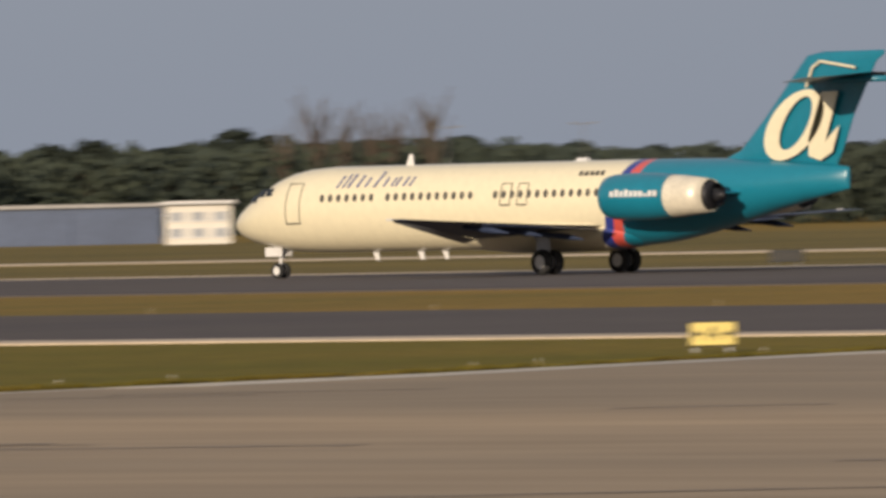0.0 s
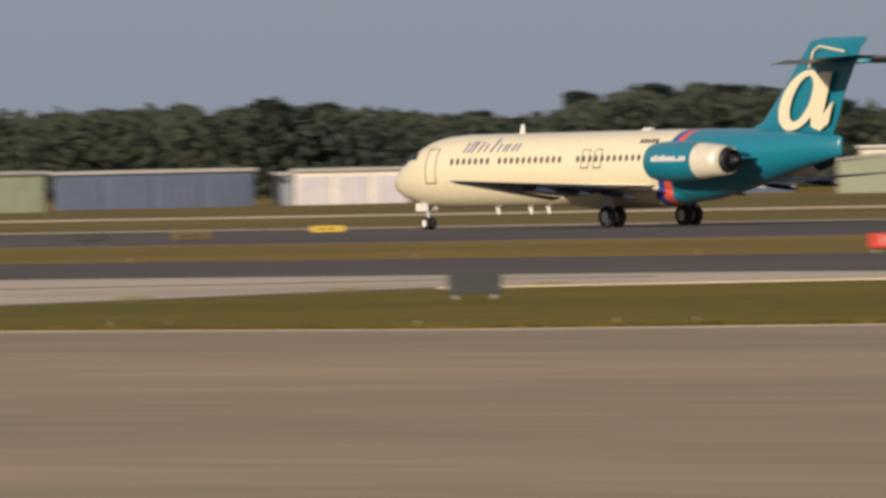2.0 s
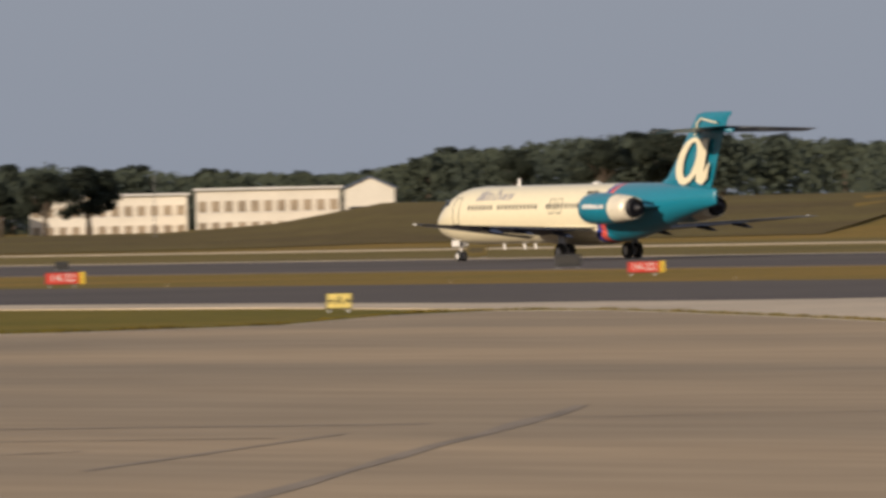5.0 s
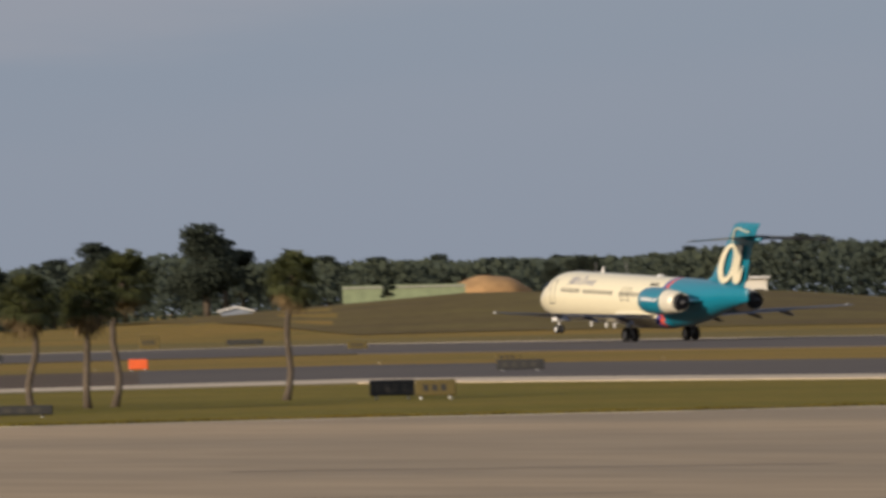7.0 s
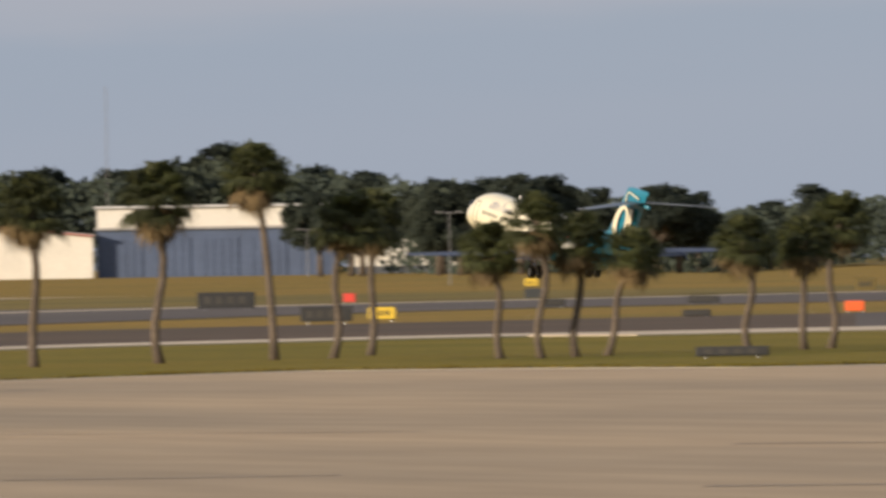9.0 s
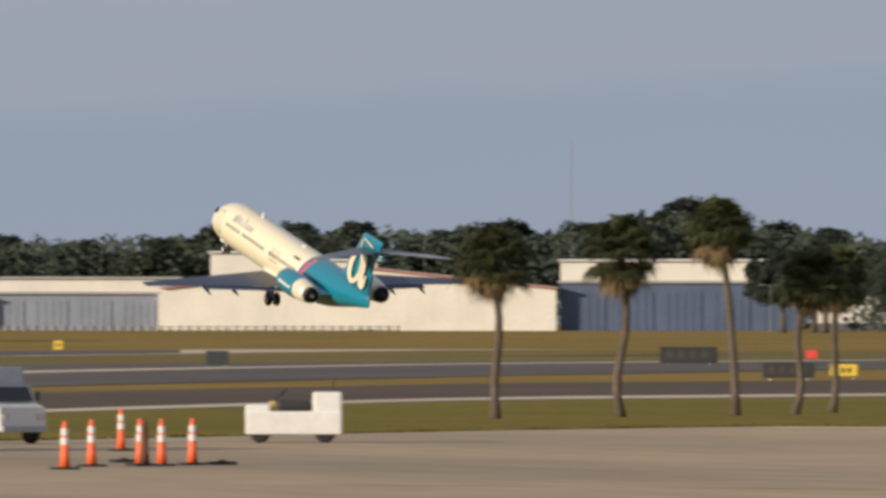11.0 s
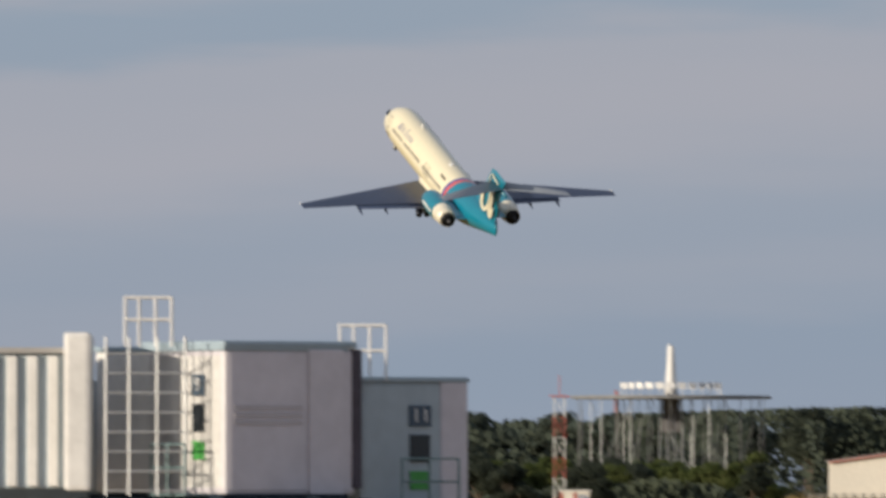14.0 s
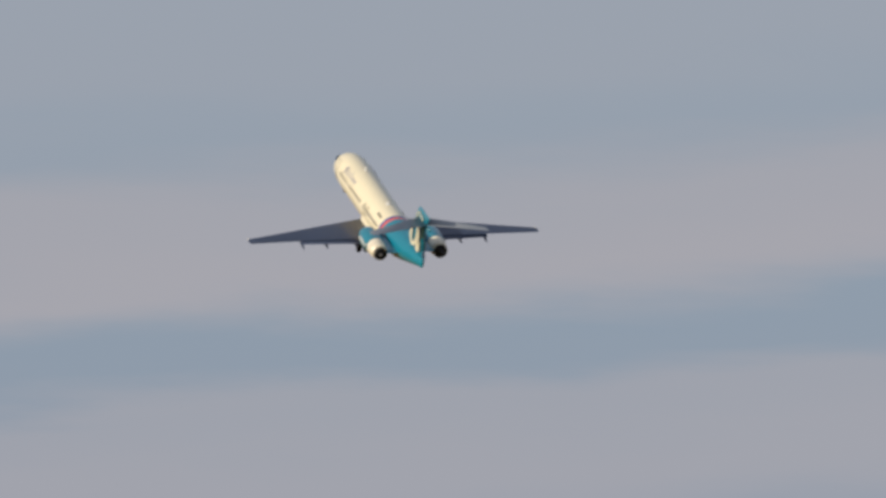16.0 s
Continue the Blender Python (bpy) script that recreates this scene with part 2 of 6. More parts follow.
def loft(bm, rings, close=True, caps=True):
    """Skin between rings of equal count."""
    vs = [[bm.verts.new(p) for p in ring] for ring in rings]
    for a, b in zip(vs, vs[1:]):
        k = len(a)
        for i in range(k if close else k - 1):
            j = (i + 1) % k
            bm.faces.new((a[i], a[j], b[j], b[i]))
    if caps:
        bm.faces.new(vs[0][::-1])
        bm.faces.new(vs[-1])
    return bm


def B():
    return bmesh.new()


def polar(az, d, z=0.0):
    a = radians(az)
    return Vector((d * math.cos(a), d * math.sin(a), z))


# ======== ground: one sheet to the horizon, with paved bands on it ========
def table(rows):
    az, d = [r[0] for r in rows], [r[1] for r in rows]
    return lambda a: float(np.interp(a, az, d))


def straight(c, far):
    """Distance to a line that runs along the runway at offset c, then swings to the given far part."""
    rows = [(a, c / math.cos(radians(a))) for a in range(-60, 66, 2)] + [(65.9, c / math.cos(radians(65.9)))] + far
    return table(rows)


EDGE_APRON = table([(-60, 330), (38, 258), (40.4, 242), (42.5, 223), (44.6, 210), (45.6, 214), (46.7, 218), (48, 223), (49.5, 229), (51.5, 235), (53.4, 247), (55.4, 253),
                    (57.4, 258), (58.2, 300), (60.0, 380), (60.75, 389), (61.5, 350), (62.5, 341), (64.5, 336), (66.2, 337), (67.5, 334), (68.6, 342), (69.6, 344), (70.85, 330), (72.9, 304), (75, 294), (80, 280), (140, 250), (300, 330)])
EDGE_STRIP_A = table([(a, 206 / math.cos(radians(a))) for a in range(-60, 50, 2)] + [(49.5, 317), (51.5, 318), (53.4, 298), (55.4, 288), (57.3, 260), (58.2, 302), (60.0, 382), (60.75, 397),
                     (61.5, 418), (63.5, 450), (66, 492), (68.0, 478), (68.6, 484), (70.85, 455), (75, 331), (80, 318), (140, 310)])
STRIP_WIDE = table([(a, (210.5 if a < 46 else 214 if a < 49 else 221) / math.cos(radians(a))) for a in range(-60, 66, 2)] + [(65.9, 221 / math.cos(radians(65.9)))] + [(68.6, 508), (70.85, 470), (75, 339), (80, 326), (110, 318), (140, 318)])
STRIP_SHARE = table([(-60, 1.0), (57.5, 1.0), (60.5, 0.45), (68.6, 0.6), (70.85, 1.0), (140, 1.0)])


def EDGE_STRIP_B(a):
    return EDGE_STRIP_A(a) + (STRIP_WIDE(a) - EDGE_STRIP_A(a)) * STRIP_SHARE(a)


EDGE_TAXI_B = straight(264, [(68.6, 610), (70.85, 572), (74.07, 455), (75.6, 388), (80, 374), (110, 380), (140, 380)])
EDGE_RUN_A = straight(328, [(68.6, 760), (70.85, 645), (74.07, 490), (75.6, 422), (80, 408), (110, 400), (140, 400)])
EDGE_RUN_B = straight(411, [(68.6, 900), (70.85, 815), (74.07, 583), (75.6, 500), (80, 480), (110, 460), (140, 460)])
EDGE_RUN_P = straight(411, [(68.6, 900), (70.85, 815), (74.07, 606), (75.6, 588), (80, 570), (110, 540), (140, 540)])
EDGE_RUN_C = straight(417, [(68.6, 915), (70.85, 832), (74.07, 640), (75.6, 627), (80, 605), (110, 570), (140, 570)])
EDGE_SECOND = straight(417, [(68.6, 915), (70.0, 870), (70.85, 872), (74.07, 770), (75.6, 742), (80, 715), (110, 680), (140, 680)])
EDGE_FAR_A = straight(531, [(68.6, 1230), (70.85, 1190), (74.07, 880), (75.6, 850), (80, 830), (140, 800)])
EDGE_FAR_B = straight(548, [(68.6, 1290), (70.85, 1270), (74.07, 1080), (75.6, 985), (80, 950), (140, 930)])
RISE = table([(-60, 0.4), (40, 0.3), (56, 0.6), (58.5, 4.6), (61.0, 4.6), (61.7, 1.5), (63.0, 1.5), (64.2, 4.2), (65.5, 4.4), (67.4, 0.9),
              (68.5, 1.2), (74, 1.3), (90, 1.0), (300, 0.4)])


def height(az, d):
    k = min(max((d - 1180) / 300, 0), 1)
    return RISE(az) * k * k * (3 - 2 * k)


def ground_sheet():
    bm = B()
    dists = [0, 60, 140, 220, 300, 400, 520, 640, 760, 880, 1000, 1120, 1180, 1230, 1280, 1330, 1380, 1430, 1480, 1560, 1700, 1900, 2300, 3000, 3900, 4800]
    azs = [-60 + 5 * i for i in range(19)] + [35 + 0.5 * i for i in range(1, 100)] + [90 + 10 * i for i in range(0, 21)]
    azs = sorted(set(azs))
    c = bm.verts.new((0, 0, 0))
    rings = [[bm.verts.new(polar(a, d, height(a, d))) for a in azs] for d in dists[1:]]
    for i in range(len(azs)):
        j = (i + 1) % len(azs)
        bm.faces.new((c, rings[0][i], rings[0][j]))
        for r0, r1 in zip(rings, rings[1:]):
            bm.faces.new((r0[i], r1[i], r1[j], r0[j]))
    ob = part("ground", bm, GRASS, None, smooth=True)
    return tagged(ob, "dry mown olive and ochre airfield grass reaching the trees", "ground", kind="structure")


def band(name, near, far, z, material, label, category, a0=-60.0, a1=140.0, step=0.5):
    bm = B()
    n = int((a1 - a0) / step)
    lows, highs = [], []
    for i in range(n + 1):
        a = a0 + (a1 - a0) * i / n
        lows.append(bm.verts.new(polar(a, near(a), z)))
        highs.append(bm.verts.new(polar(a, far(a), z)))
    for i in range(n):
        bm.faces.new((lows[i], highs[i], highs[i + 1], lows[i + 1]))
    # a shallow rim down to the soil
    for row in (lows, highs):
        down = [bm.verts.new(v.co - Vector((0, 0, z))) for v in row]
        for i in range(n):
            bm.faces.new((row[i], row[i + 1], down[i + 1], down[i]))
    ob = part(name, bm, material, None)
    return tagged(ob, label, category, kind="structure")


ground_sheet()
band("far_grass", EDGE_RUN_C, lambda a: max(1175.0, EDGE_RUN_C(a) + 1), 0.010, FARGRASS, "olive mown grass between runway and buildings", "grass", a0=20.0, a1=110.0)
band("turf", EDGE_APRON, EDGE_STRIP_A, 0.012, TURF, "greener mown verge between apron and taxiway", "grass")
band("shoulder", EDGE_STRIP_A, EDGE_STRIP_B, 0.05, CONCRETE, "pale concrete shoulder along the near taxiway", "pavement")
band("taxiway", EDGE_STRIP_B, EDGE_TAXI_B, 0.04, ASPHALT, "grey asphalt taxiway between grass strips", "taxiway", a1=67.0)
# same taxiway with a browner base from bearing 67 on
band("taxiway_end", EDGE_STRIP_B, EDGE_TAXI_B, 0.04, mat("browner_asphalt", (0.100, 0.074, 0.056), 0.9, var=0.12, scale=0.03, fine=0.5, second=(0.125, 0.090, 0.062), spec=0.1), "browner asphalt at the end of the taxiway", "taxiway", a0=67.0)
band("runway", EDGE_RUN_A, EDGE_RUN_B, 0.04, ASPHALT, "worn grey asphalt runway along the airfield", "runway")
band("second_taxiway", lambda a: EDGE_RUN_C(a) - 0.3, lambda a: max(EDGE_SECOND(a), EDGE_RUN_C(a)), 0.035, ASPHALT, "grey asphalt taxiway beyond the pale runway edge", "taxiway", a0=69.0)
band("far_asphalt", lambda a: EDGE_FAR_A(a) + 14, lambda a: EDGE_FAR_B(a) - 10, 0.06, ASPHALT, "far strip of worn asphalt between pale edges", "taxiway", a0=72.2)
band("runway_shoulder", EDGE_RUN_P, EDGE_RUN_C, 0.05, CONCRETE, "narrow pale concrete runway edge", "pavement")
band("far_taxiway", EDGE_FAR_A, EDGE_FAR_B, 0.04, CONCRETE, "far pale taxiway beyond the runway", "taxiway")


def apron():
    bm = B()
    azs = [-60 + 0.5 * i for i in range(401)] + [142.5 + 2.5 * i for i in range(64)]
    rows = [[bm.verts.new(polar(a, max(EDGE_APRON(a) * k, 0.0) if k else 2.0 , 0.03)) for a in azs] for k in (0, 0.15, 0.3, 0.45, 0.6, 0.75, 0.9, 1.0)]
    for r0, r1 in zip(rows, rows[1:]):
        for i in range(len(azs)):
            j = (i + 1) % len(azs)
            bm.faces.new((r0[i], r1[i], r1[j], r0[j]))
    bm.faces.new(rows[0][::-1])
    ob = part("apron", bm, APRON, None)
    return tagged(ob, "broad tan concrete apron with faint dark wheel streaks", "apron", kind="structure")


apron()
band("apron_lip", lambda a: EDGE_APRON(a) - (3.6 if a < 44 else 1.1), lambda a: EDGE_APRON(a) + 0.15, 0.036, mat("bleached_concrete", (0.64, 0.57, 0.46), 0.85, var=0.12, scale=0.2, fine=1.5), "pale dusty concrete lip of the apron", "pavement", a0=30.0, a1=90.0)


def bank():
    """Brown rough grass on the raised bank beyond the runway."""
    bm = B()
    azs = [58.0 + 0.5 * i for i in range(20)]
    ease = table([(57.9, 0.0), (59.0, 1.0), (66.0, 1.0), (67.5, 0.02)])
    back = lambda a, d: 1560 - (1560 - d) * ease(a)
    rows = [[bm.verts.new(polar(a, back(a, d), height(a, back(a, d)) + 0.06 + 0.2 * (1 - ease(a)))) for a in azs] for d in (1230, 1280, 1330, 1380, 1430, 1480, 1560)]
    for r0, r1 in zip(rows, rows[1:]):
        for i in range(len(azs) - 1):
            bm.faces.new((r0[i], r1[i], r1[i + 1], r0[i + 1]))
    ob = part("bank", bm, mat("brown_bank_grass", (0.120, 0.085, 0.034), 0.95, var=0.2, scale=0.03, fine=0.5, second=(0.165, 0.125, 0.040), spec=0.1), None, smooth=True)
    tagged(ob, "low bank of rough brown grass beyond the runway", "bank", kind="structure")


bank()


# ======== the aircraft ========
def livery():
    m = mat("aircraft_livery", (0.74, 0.67, 0.475), 0.3, var=0.03, scale=0.25, fine=3, coat=0.4)
    n, l = m.node_tree.nodes, m.node_tree.links
    b = n["Principled BSDF"]
    tc, sep = n.new("ShaderNodeTexCoord"), n.new("ShaderNodeSeparateXYZ")
    l.new(tc.outputs["Object"], sep.inputs[0])
    mul, add, rng = n.new("ShaderNodeMath"), n.new("ShaderNodeMath"), n.new("ShaderNodeMapRange")
    mul.operation, mul.inputs[1].default_value = "MULTIPLY", 0.36
    l.new(sep.outputs["Z"], mul.inputs[0])
    l.new(sep.outputs["X"], add.inputs[0])
    l.new(mul.outputs[0], add.inputs[1])
    rng.inputs[1].default_value, rng.inputs[2].default_value = -6.0, 4.0
    l.new(add.outputs[0], rng.inputs[0])
    rp = n.new("ShaderNodeValToRGB")
    rp.color_ramp.interpolation = "CONSTANT"
    e = rp.color_ramp.elements
    e[0].position, e[0].color = 0.0, (0.006, 0.175, 0.260, 1)
    e[1].position, e[1].color = 0.335, (0.60, 0.09, 0.07, 1)
    for p, c in ((0.385, (0.03, 0.05, 0.25, 1)), (0.432, (0.74, 0.67, 0.475, 1))):
        k = e.new(p)
        k.color = c
    l.new(rng.outputs[0], rp.inputs[0])
    hsv = [x for x in n if x.bl_idname == "ShaderNodeHueSaturation"][0]
    l.new(rp.outputs["Color"], hsv.inputs["Color"])
    return m


STATIONS = [(20.1, 0.03, 0.03, 2.30), (19.95, 0.27, 0.27, 2.32), (19.6, 0.55, 0.54, 2.37), (19.1, 0.83, 0.80, 2.44), (18.5, 1.08, 1.04, 2.53),
            (17.9, 1.26, 1.26, 2.63), (17.2, 1.42, 1.49, 2.74), (16.4, 1.54, 1.67, 2.83), (15.4, 1.63, 1.78, 2.89), (14.0, 1.67, 1.83, 2.92),
            (9.0, 1.67, 1.83, 2.92), (4.0, 1.67, 1.83, 2.92), (0.0, 1.67, 1.83, 2.92), (-3.0, 1.67, 1.82, 2.93), (-5.0, 1.65, 1.74, 3.0),
            (-7.0, 1.56, 1.56, 3.16), (-9.0, 1.37, 1.31, 3.36), (-11.0, 1.05, 1.02, 3.56), (-12.6, 0.72, 0.78, 3.68), (-13.8, 0.40, 0.60, 3.74),
            (-14.5, 0.14, 0.48, 3.77), (-14.65, 0.05, 0.44, 3.77)]


def hull(x):
    xs = [s[0] for s in STATIONS][::-1]
    return [float(np.interp(x, xs, [s[k] for s in STATIONS][::-1])) for k in (1, 2, 3)]


def skin_pose(x, z, side, out=0.012):
    """Pose of a small patch on the hull: local z points out, local x forward."""
    ry, rz, zc = hull(x)
    s = min(max((z - zc) / rz, -1), 1)
    y = ry * math.sqrt(1 - s * s)
    nrm = Vector((0, y / ry ** 2 * side, (z - zc) / rz ** 2)).normalized()
    fwd = Vector((1, 0, 0))
    up = nrm.cross(fwd)
    r = Matrix((fwd, up, nrm)).transposed().to_4x4()
    return Matrix.Translation(Vector((x, y * side, z)) + nrm * out) @ r


def plate(bm, sx, sy, th, m, bevel=0.0, shear=0.0):
    sh = Matrix.Identity(4)
    sh[0][1] = shear
    return box(bm, -sx / 2, -sy / 2, -th / 2, sx / 2, sy / 2, th / 2, bevel, m @ sh)


def airfoil(le, te, y, z, thick, n=14, droop=0.0):
    """A closed wing section at span y."""
    pts = []
    c = le - te
    for i in range(n + 1):
        u = (1 - math.cos(math.pi * i / n)) / 2
        pts.append((le - c * u, y, z + thick * (1.45 * math.sqrt(u) - 1.0 * u - 0.45 * u * u) * 0.9 - droop * u))
    for i in range(n - 1, 0, -1):
        u = (1 - math.cos(math.pi * i / n)) / 2
        pts.append((le - c * u, y, z - thick * (1.45 * math.sqrt(u) - 1.0 * u - 0.45 * u * u) * 0.55 - droop * u))
    return pts


def wheel(name, parent, x, y, z, r, w, rim=None):
    bm = B()
    prof = [(0.55 * r, -w / 2), (0.86 * r, -w / 2), (0.97 * r, -w * 0.36), (r, 0), (0.97 * r, w * 0.36), (0.86 * r, w / 2), (0.55 * r, w / 2)]
    rings = [[(x + pr * math.cos(2 * math.pi * i / 24), y + py, z + pr * math.sin(2 * math.pi * i / 24)) for i in range(24)] for pr, py in prof]
    tyre = part(name, loft(bm, rings, caps=False), RUBBER, parent, "black tyre", smooth=True)
    bm = B()
    rod(bm, (x, y - w * 0.42, z), (x, y + w * 0.42, z), r * 0.56, n=18)
    rod(bm, (x, y - w * 0.5, z), (x, y + w * 0.5, z), r * 0.2, n=10)
    part("rim", bm, rim or WHITE, tyre, "metal rim")
    return tyre


def airliner():
    jet = thing("airliner", "twin-engined jet airliner, cream front and teal tail", "airplane")
    rings = []
    for x, ry, rz, zc in STATIONS:
        rings.append([(x, ry * math.cos(2 * math.pi * i / 40), zc + rz * math.sin(2 * math.pi * i / 40)) for i in range(40)])
    paint = livery()
    body = part("fuselage", loft(B(), rings), paint, jet, "cream fuselage turning teal behind navy and coral stripes", smooth=True)
    # cockpit glazing
    for side in (1, -1):
        for k, (x, z, sx, sy) in enumerate(((18.15, 3.42, 0.5, 0.40), (17.62, 3.66, 0.55, 0.42), (17.05, 3.70, 0.42, 0.40))):
            part("cockpit_window", plate(B(), sx, sy, 0.03, skin_pose(x, z, side, 0.02), 0.01), GLASS, body, "dark cockpit glazing")
    # cabin windows
    pane = None
    for side in (1, -1):
        for i in range(34):
            x = 13.6 - i * 0.475
            if i in (7, 19, 20):
                continue
            m = skin_pose(x, 3.40, side, 0.006)
            if pane is None:
                bm = B()
                bmesh.ops.create_cone(bm, cap_ends=True, segments=14, radius1=0.5, radius2=0.46, depth=0.03)
                bmesh.ops.transform(bm, matrix=Matrix.Diagonal((0.25, 0.36, 1, 1)), verts=bm.verts)
                pane = part("cabin_window", bm, CABINGLASS, body)
                ob = pane
            else:
                ob = new("cabin_window", pane.data)
                ob.parent = body
            ob.matrix_basis = m
        # doors and overwing exits: thin recessed outlines
        for x, z0, z1, w in ((15.35, 2.35, 4.05, 0.85), (3.05, 2.95, 3.85, 0.55), (2.1, 2.95, 3.85, 0.55)):
            bm = B()
            for k in range(8):
                zz = z0 + (z1 - z0) * (k + 0.5) / 8
                for dx in (-w / 2, w / 2):
                    plate(bm, 0.035, (z1 - z0) / 7.6, 0.02, skin_pose(x + dx, zz, side, 0.004))
            for zz in (z0, z1):
                plate(bm, w, 0.035 if zz == z1 else 0.06, 0.02, skin_pose(x, zz, side, 0.004))
            part("door_outline", bm, SOOT, body, "dark door seam")
        # airline title on the front and serial on the rear, as plain bars
        for k, (dx, hh, ww) in enumerate(((12.75, 0.62, 0.10), (12.4, 0.70, 0.10), (12.1, 0.70, 0.13), (11.6, 0.62, 0.12), (11.15, 0.48, 0.11), (10.55, 0.85, 0.12), (10.1, 0.48, 0.11), (9.65, 0.44, 0.10), (9.4, 0.48, 0.11), (8.95, 0.48, 0.11), (8.6, 0.46, 0.11))):
            bm = B()
            plate(bm, ww, hh, 0.012, skin_pose(dx, 4.05 + (hh - 0.5) * 0.3, side, 0.008), shear=0.3 * side)
            part("title", bm, NAVY, body, "navy slanted title bar")
        bm = B()
        for k in range(5):
            plate(bm, 0.2, 0.24, 0.012, skin_pose(-0.9 - 0.3 * k, 4.2, side, 0.008))
        part("serial", bm, SOOT, body, "small dark serial bars")
    # aerials
    bm = B()
    loft(bm, [[(10.15, 0.03, 4.7), (10.15, -0.03, 4.7), (9.7, -0.03, 4.7), (9.7, 0.03, 4.7)], [(9.95, 0.015, 5.2), (9.95, -0.015, 5.2), (9.75, -0.015, 5.2), (9.75, 0.015, 5.2)]])
    part("aerial", bm, WHITE, body, "white blade aerial")
    bm = B()
    loft(bm, [[(0.4, 0.2, 4.72), (0.4, -0.2, 4.72), (-0.3, -0.2, 4.72), (-0.3, 0.2, 4.72)], [(0.25, 0.08, 4.87), (0.25, -0.08, 4.87), (-0.25, -0.08, 4.87), (-0.25, 0.08, 4.87)]])
    part("aerial", bm, WHITE, body, "low white dome aerial")
    for x in (12.2, 9.6, 8.2):
        bm = B()
        loft(bm, [[(x, 0.04, 1.15), (x, -0.04, 1.15), (x - 0.35, -0.04, 1.15), (x - 0.35, 0.04, 1.15)],
                  [(x - 0.2, 0.02, 0.72), (x - 0.2, -0.02, 0.72), (x - 0.4, -0.02, 0.72), (x - 0.4, 0.02, 0.72)]])
        part("belly_aerial", bm, WHITE, body)
    # wing-body fairing
    rings = []
    for x, k in ((6.6, 0.05), (5.6, 0.6), (4, 0.95), (1, 1.0), (-1.6, 0.9), (-3.2, 0.5), (-4.2, 0.05)):
        rings.append([(x, 1.78 * (0.4 + 0.6 * k) * math.cos(a), 1.75 - 0.15 * (1 - k) + 0.85 * (0.35 + 0.65 * k) * math.sin(a)) for a in [2 * math.pi * i / 24 for i in range(24)]])
    part("belly_fairing", loft(B(), rings), paint, jet, "cream belly fairing", smooth=True)
    # wings with flaps
    for side in (1, -1):
        secs = [(5.2, -2.2, 1.2, 1.58, 0.42), (3.4, -2.1, 4.6, 1.78, 0.30), (0.75, -2.6, 9.4, 2.10, 0.2), (-1.85, -3.2, 14.1, 2.42, 0.11), (-2.1, -3.2, 14.25, 2.44, 0.05)]
        rings = [airfoil(le, te, y * side, z, th, droop=-0.42 * (14.3 - y) / 13) for le, te, y, z, th in secs]
        wing = part("wing", loft(B(), rings), WING_SHADE, jet, "swept wing with its shade painted dark navy", smooth=True)
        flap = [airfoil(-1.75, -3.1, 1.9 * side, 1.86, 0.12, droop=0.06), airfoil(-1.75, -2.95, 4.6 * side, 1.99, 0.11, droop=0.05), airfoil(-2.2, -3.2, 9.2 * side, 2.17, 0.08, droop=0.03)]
        part("flap", loft(B(), flap), WING_SHADE, wing, "lowered flap", smooth=True)
        slat = [airfoil(5.0, 4.2, 2.2 * side, 1.38, 0.10, droop=-0.15), airfoil(3.65, 3.0, 4.6 * side, 1.58, 0.09, droop=-0.13), airfoil(-1.55, -1.95, 13.6 * side, 2.34, 0.05, droop=-0.06)]
        part("slat", loft(B(), slat), mat("slat_grey_metal", (0.20, 0.21, 0.23), 0.45, metal=0.3, var=0.1), wing, "grey metal leading-edge slat", smooth=True)
        for y, x, z in ((3.6, -1.6, 1.72), (6.6, -2.0, 1.92), (9.0, -2.3, 2.06)):
            bm = B()
            rod(bm, (x + 1.0, y * side, z), (x - 0.6, y * side, z - 0.15), 0.10, 0.13, 8)
            rod(bm, (x - 0.6, y * side, z - 0.15), (x - 1.5, y * side, z - 0.28), 0.13, 0.02, 8)
            part("flap_fairing", bm, WING_SHADE, wing)
        bm = B()
        box(bm, -2.1, 14.2 * side - 0.06, 2.40, -1.75, 14.2 * side + 0.06, 2.49, 0.02)
        part("wingtip_light", bm, WHITE, wing)
        # engine
        yc, zc = 2.95 * side, 3.18
        def ring(x, r, k=28):
            return [(-4.05 + (x + 3.12) * 0.90, yc + r * math.cos(2 * math.pi * i / k), zc + r * math.sin(2 * math.pi * i / k)) for i in range(k)]
        cowl = part("engine_cowl", loft(B(), [ring(-3.45, 0.70), ring(-3.2, 0.76), ring(-3.12, 0.82), ring(-3.2, 0.88), ring(-3.6, 0.95), ring(-4.6, 1.0), ring(-6.0, 0.98), ring(-7.15, 0.90)], caps=False), TEAL, jet, "teal engine cowl", smooth=True)
        part("intake", loft(B(), [ring(-3.45, 0.70), ring(-4.4, 0.68)]), SOOT, cowl, "dark intake", smooth=False)
        part("exhaust_sleeve", loft(B(), [ring(-7.1, 0.89), ring(-7.6, 0.86), ring(-8.4, 0.79), ring(-9.35, 0.68), ring(-9.3, 0.64), ring(-8.2, 0.6)], caps=False), mat("cream_cowl_metal", (0.78, 0.72, 0.58), 0.35, metal=0.15, var=0.08, scale=1.2, fine=8), cowl, "cream metal exhaust sleeve", smooth=True)
        part("exhaust", loft(B(), [ring(-8.2, 0.62), ring(-9.2, 0.60), ring(-9.75, 0.5), ring(-9.2, 0.42), ring(-10.1, 0.12), ring(-10.2, 0.02)]), SOOT, cowl, "sooty exhaust cone", smooth=True)
        bm = B()
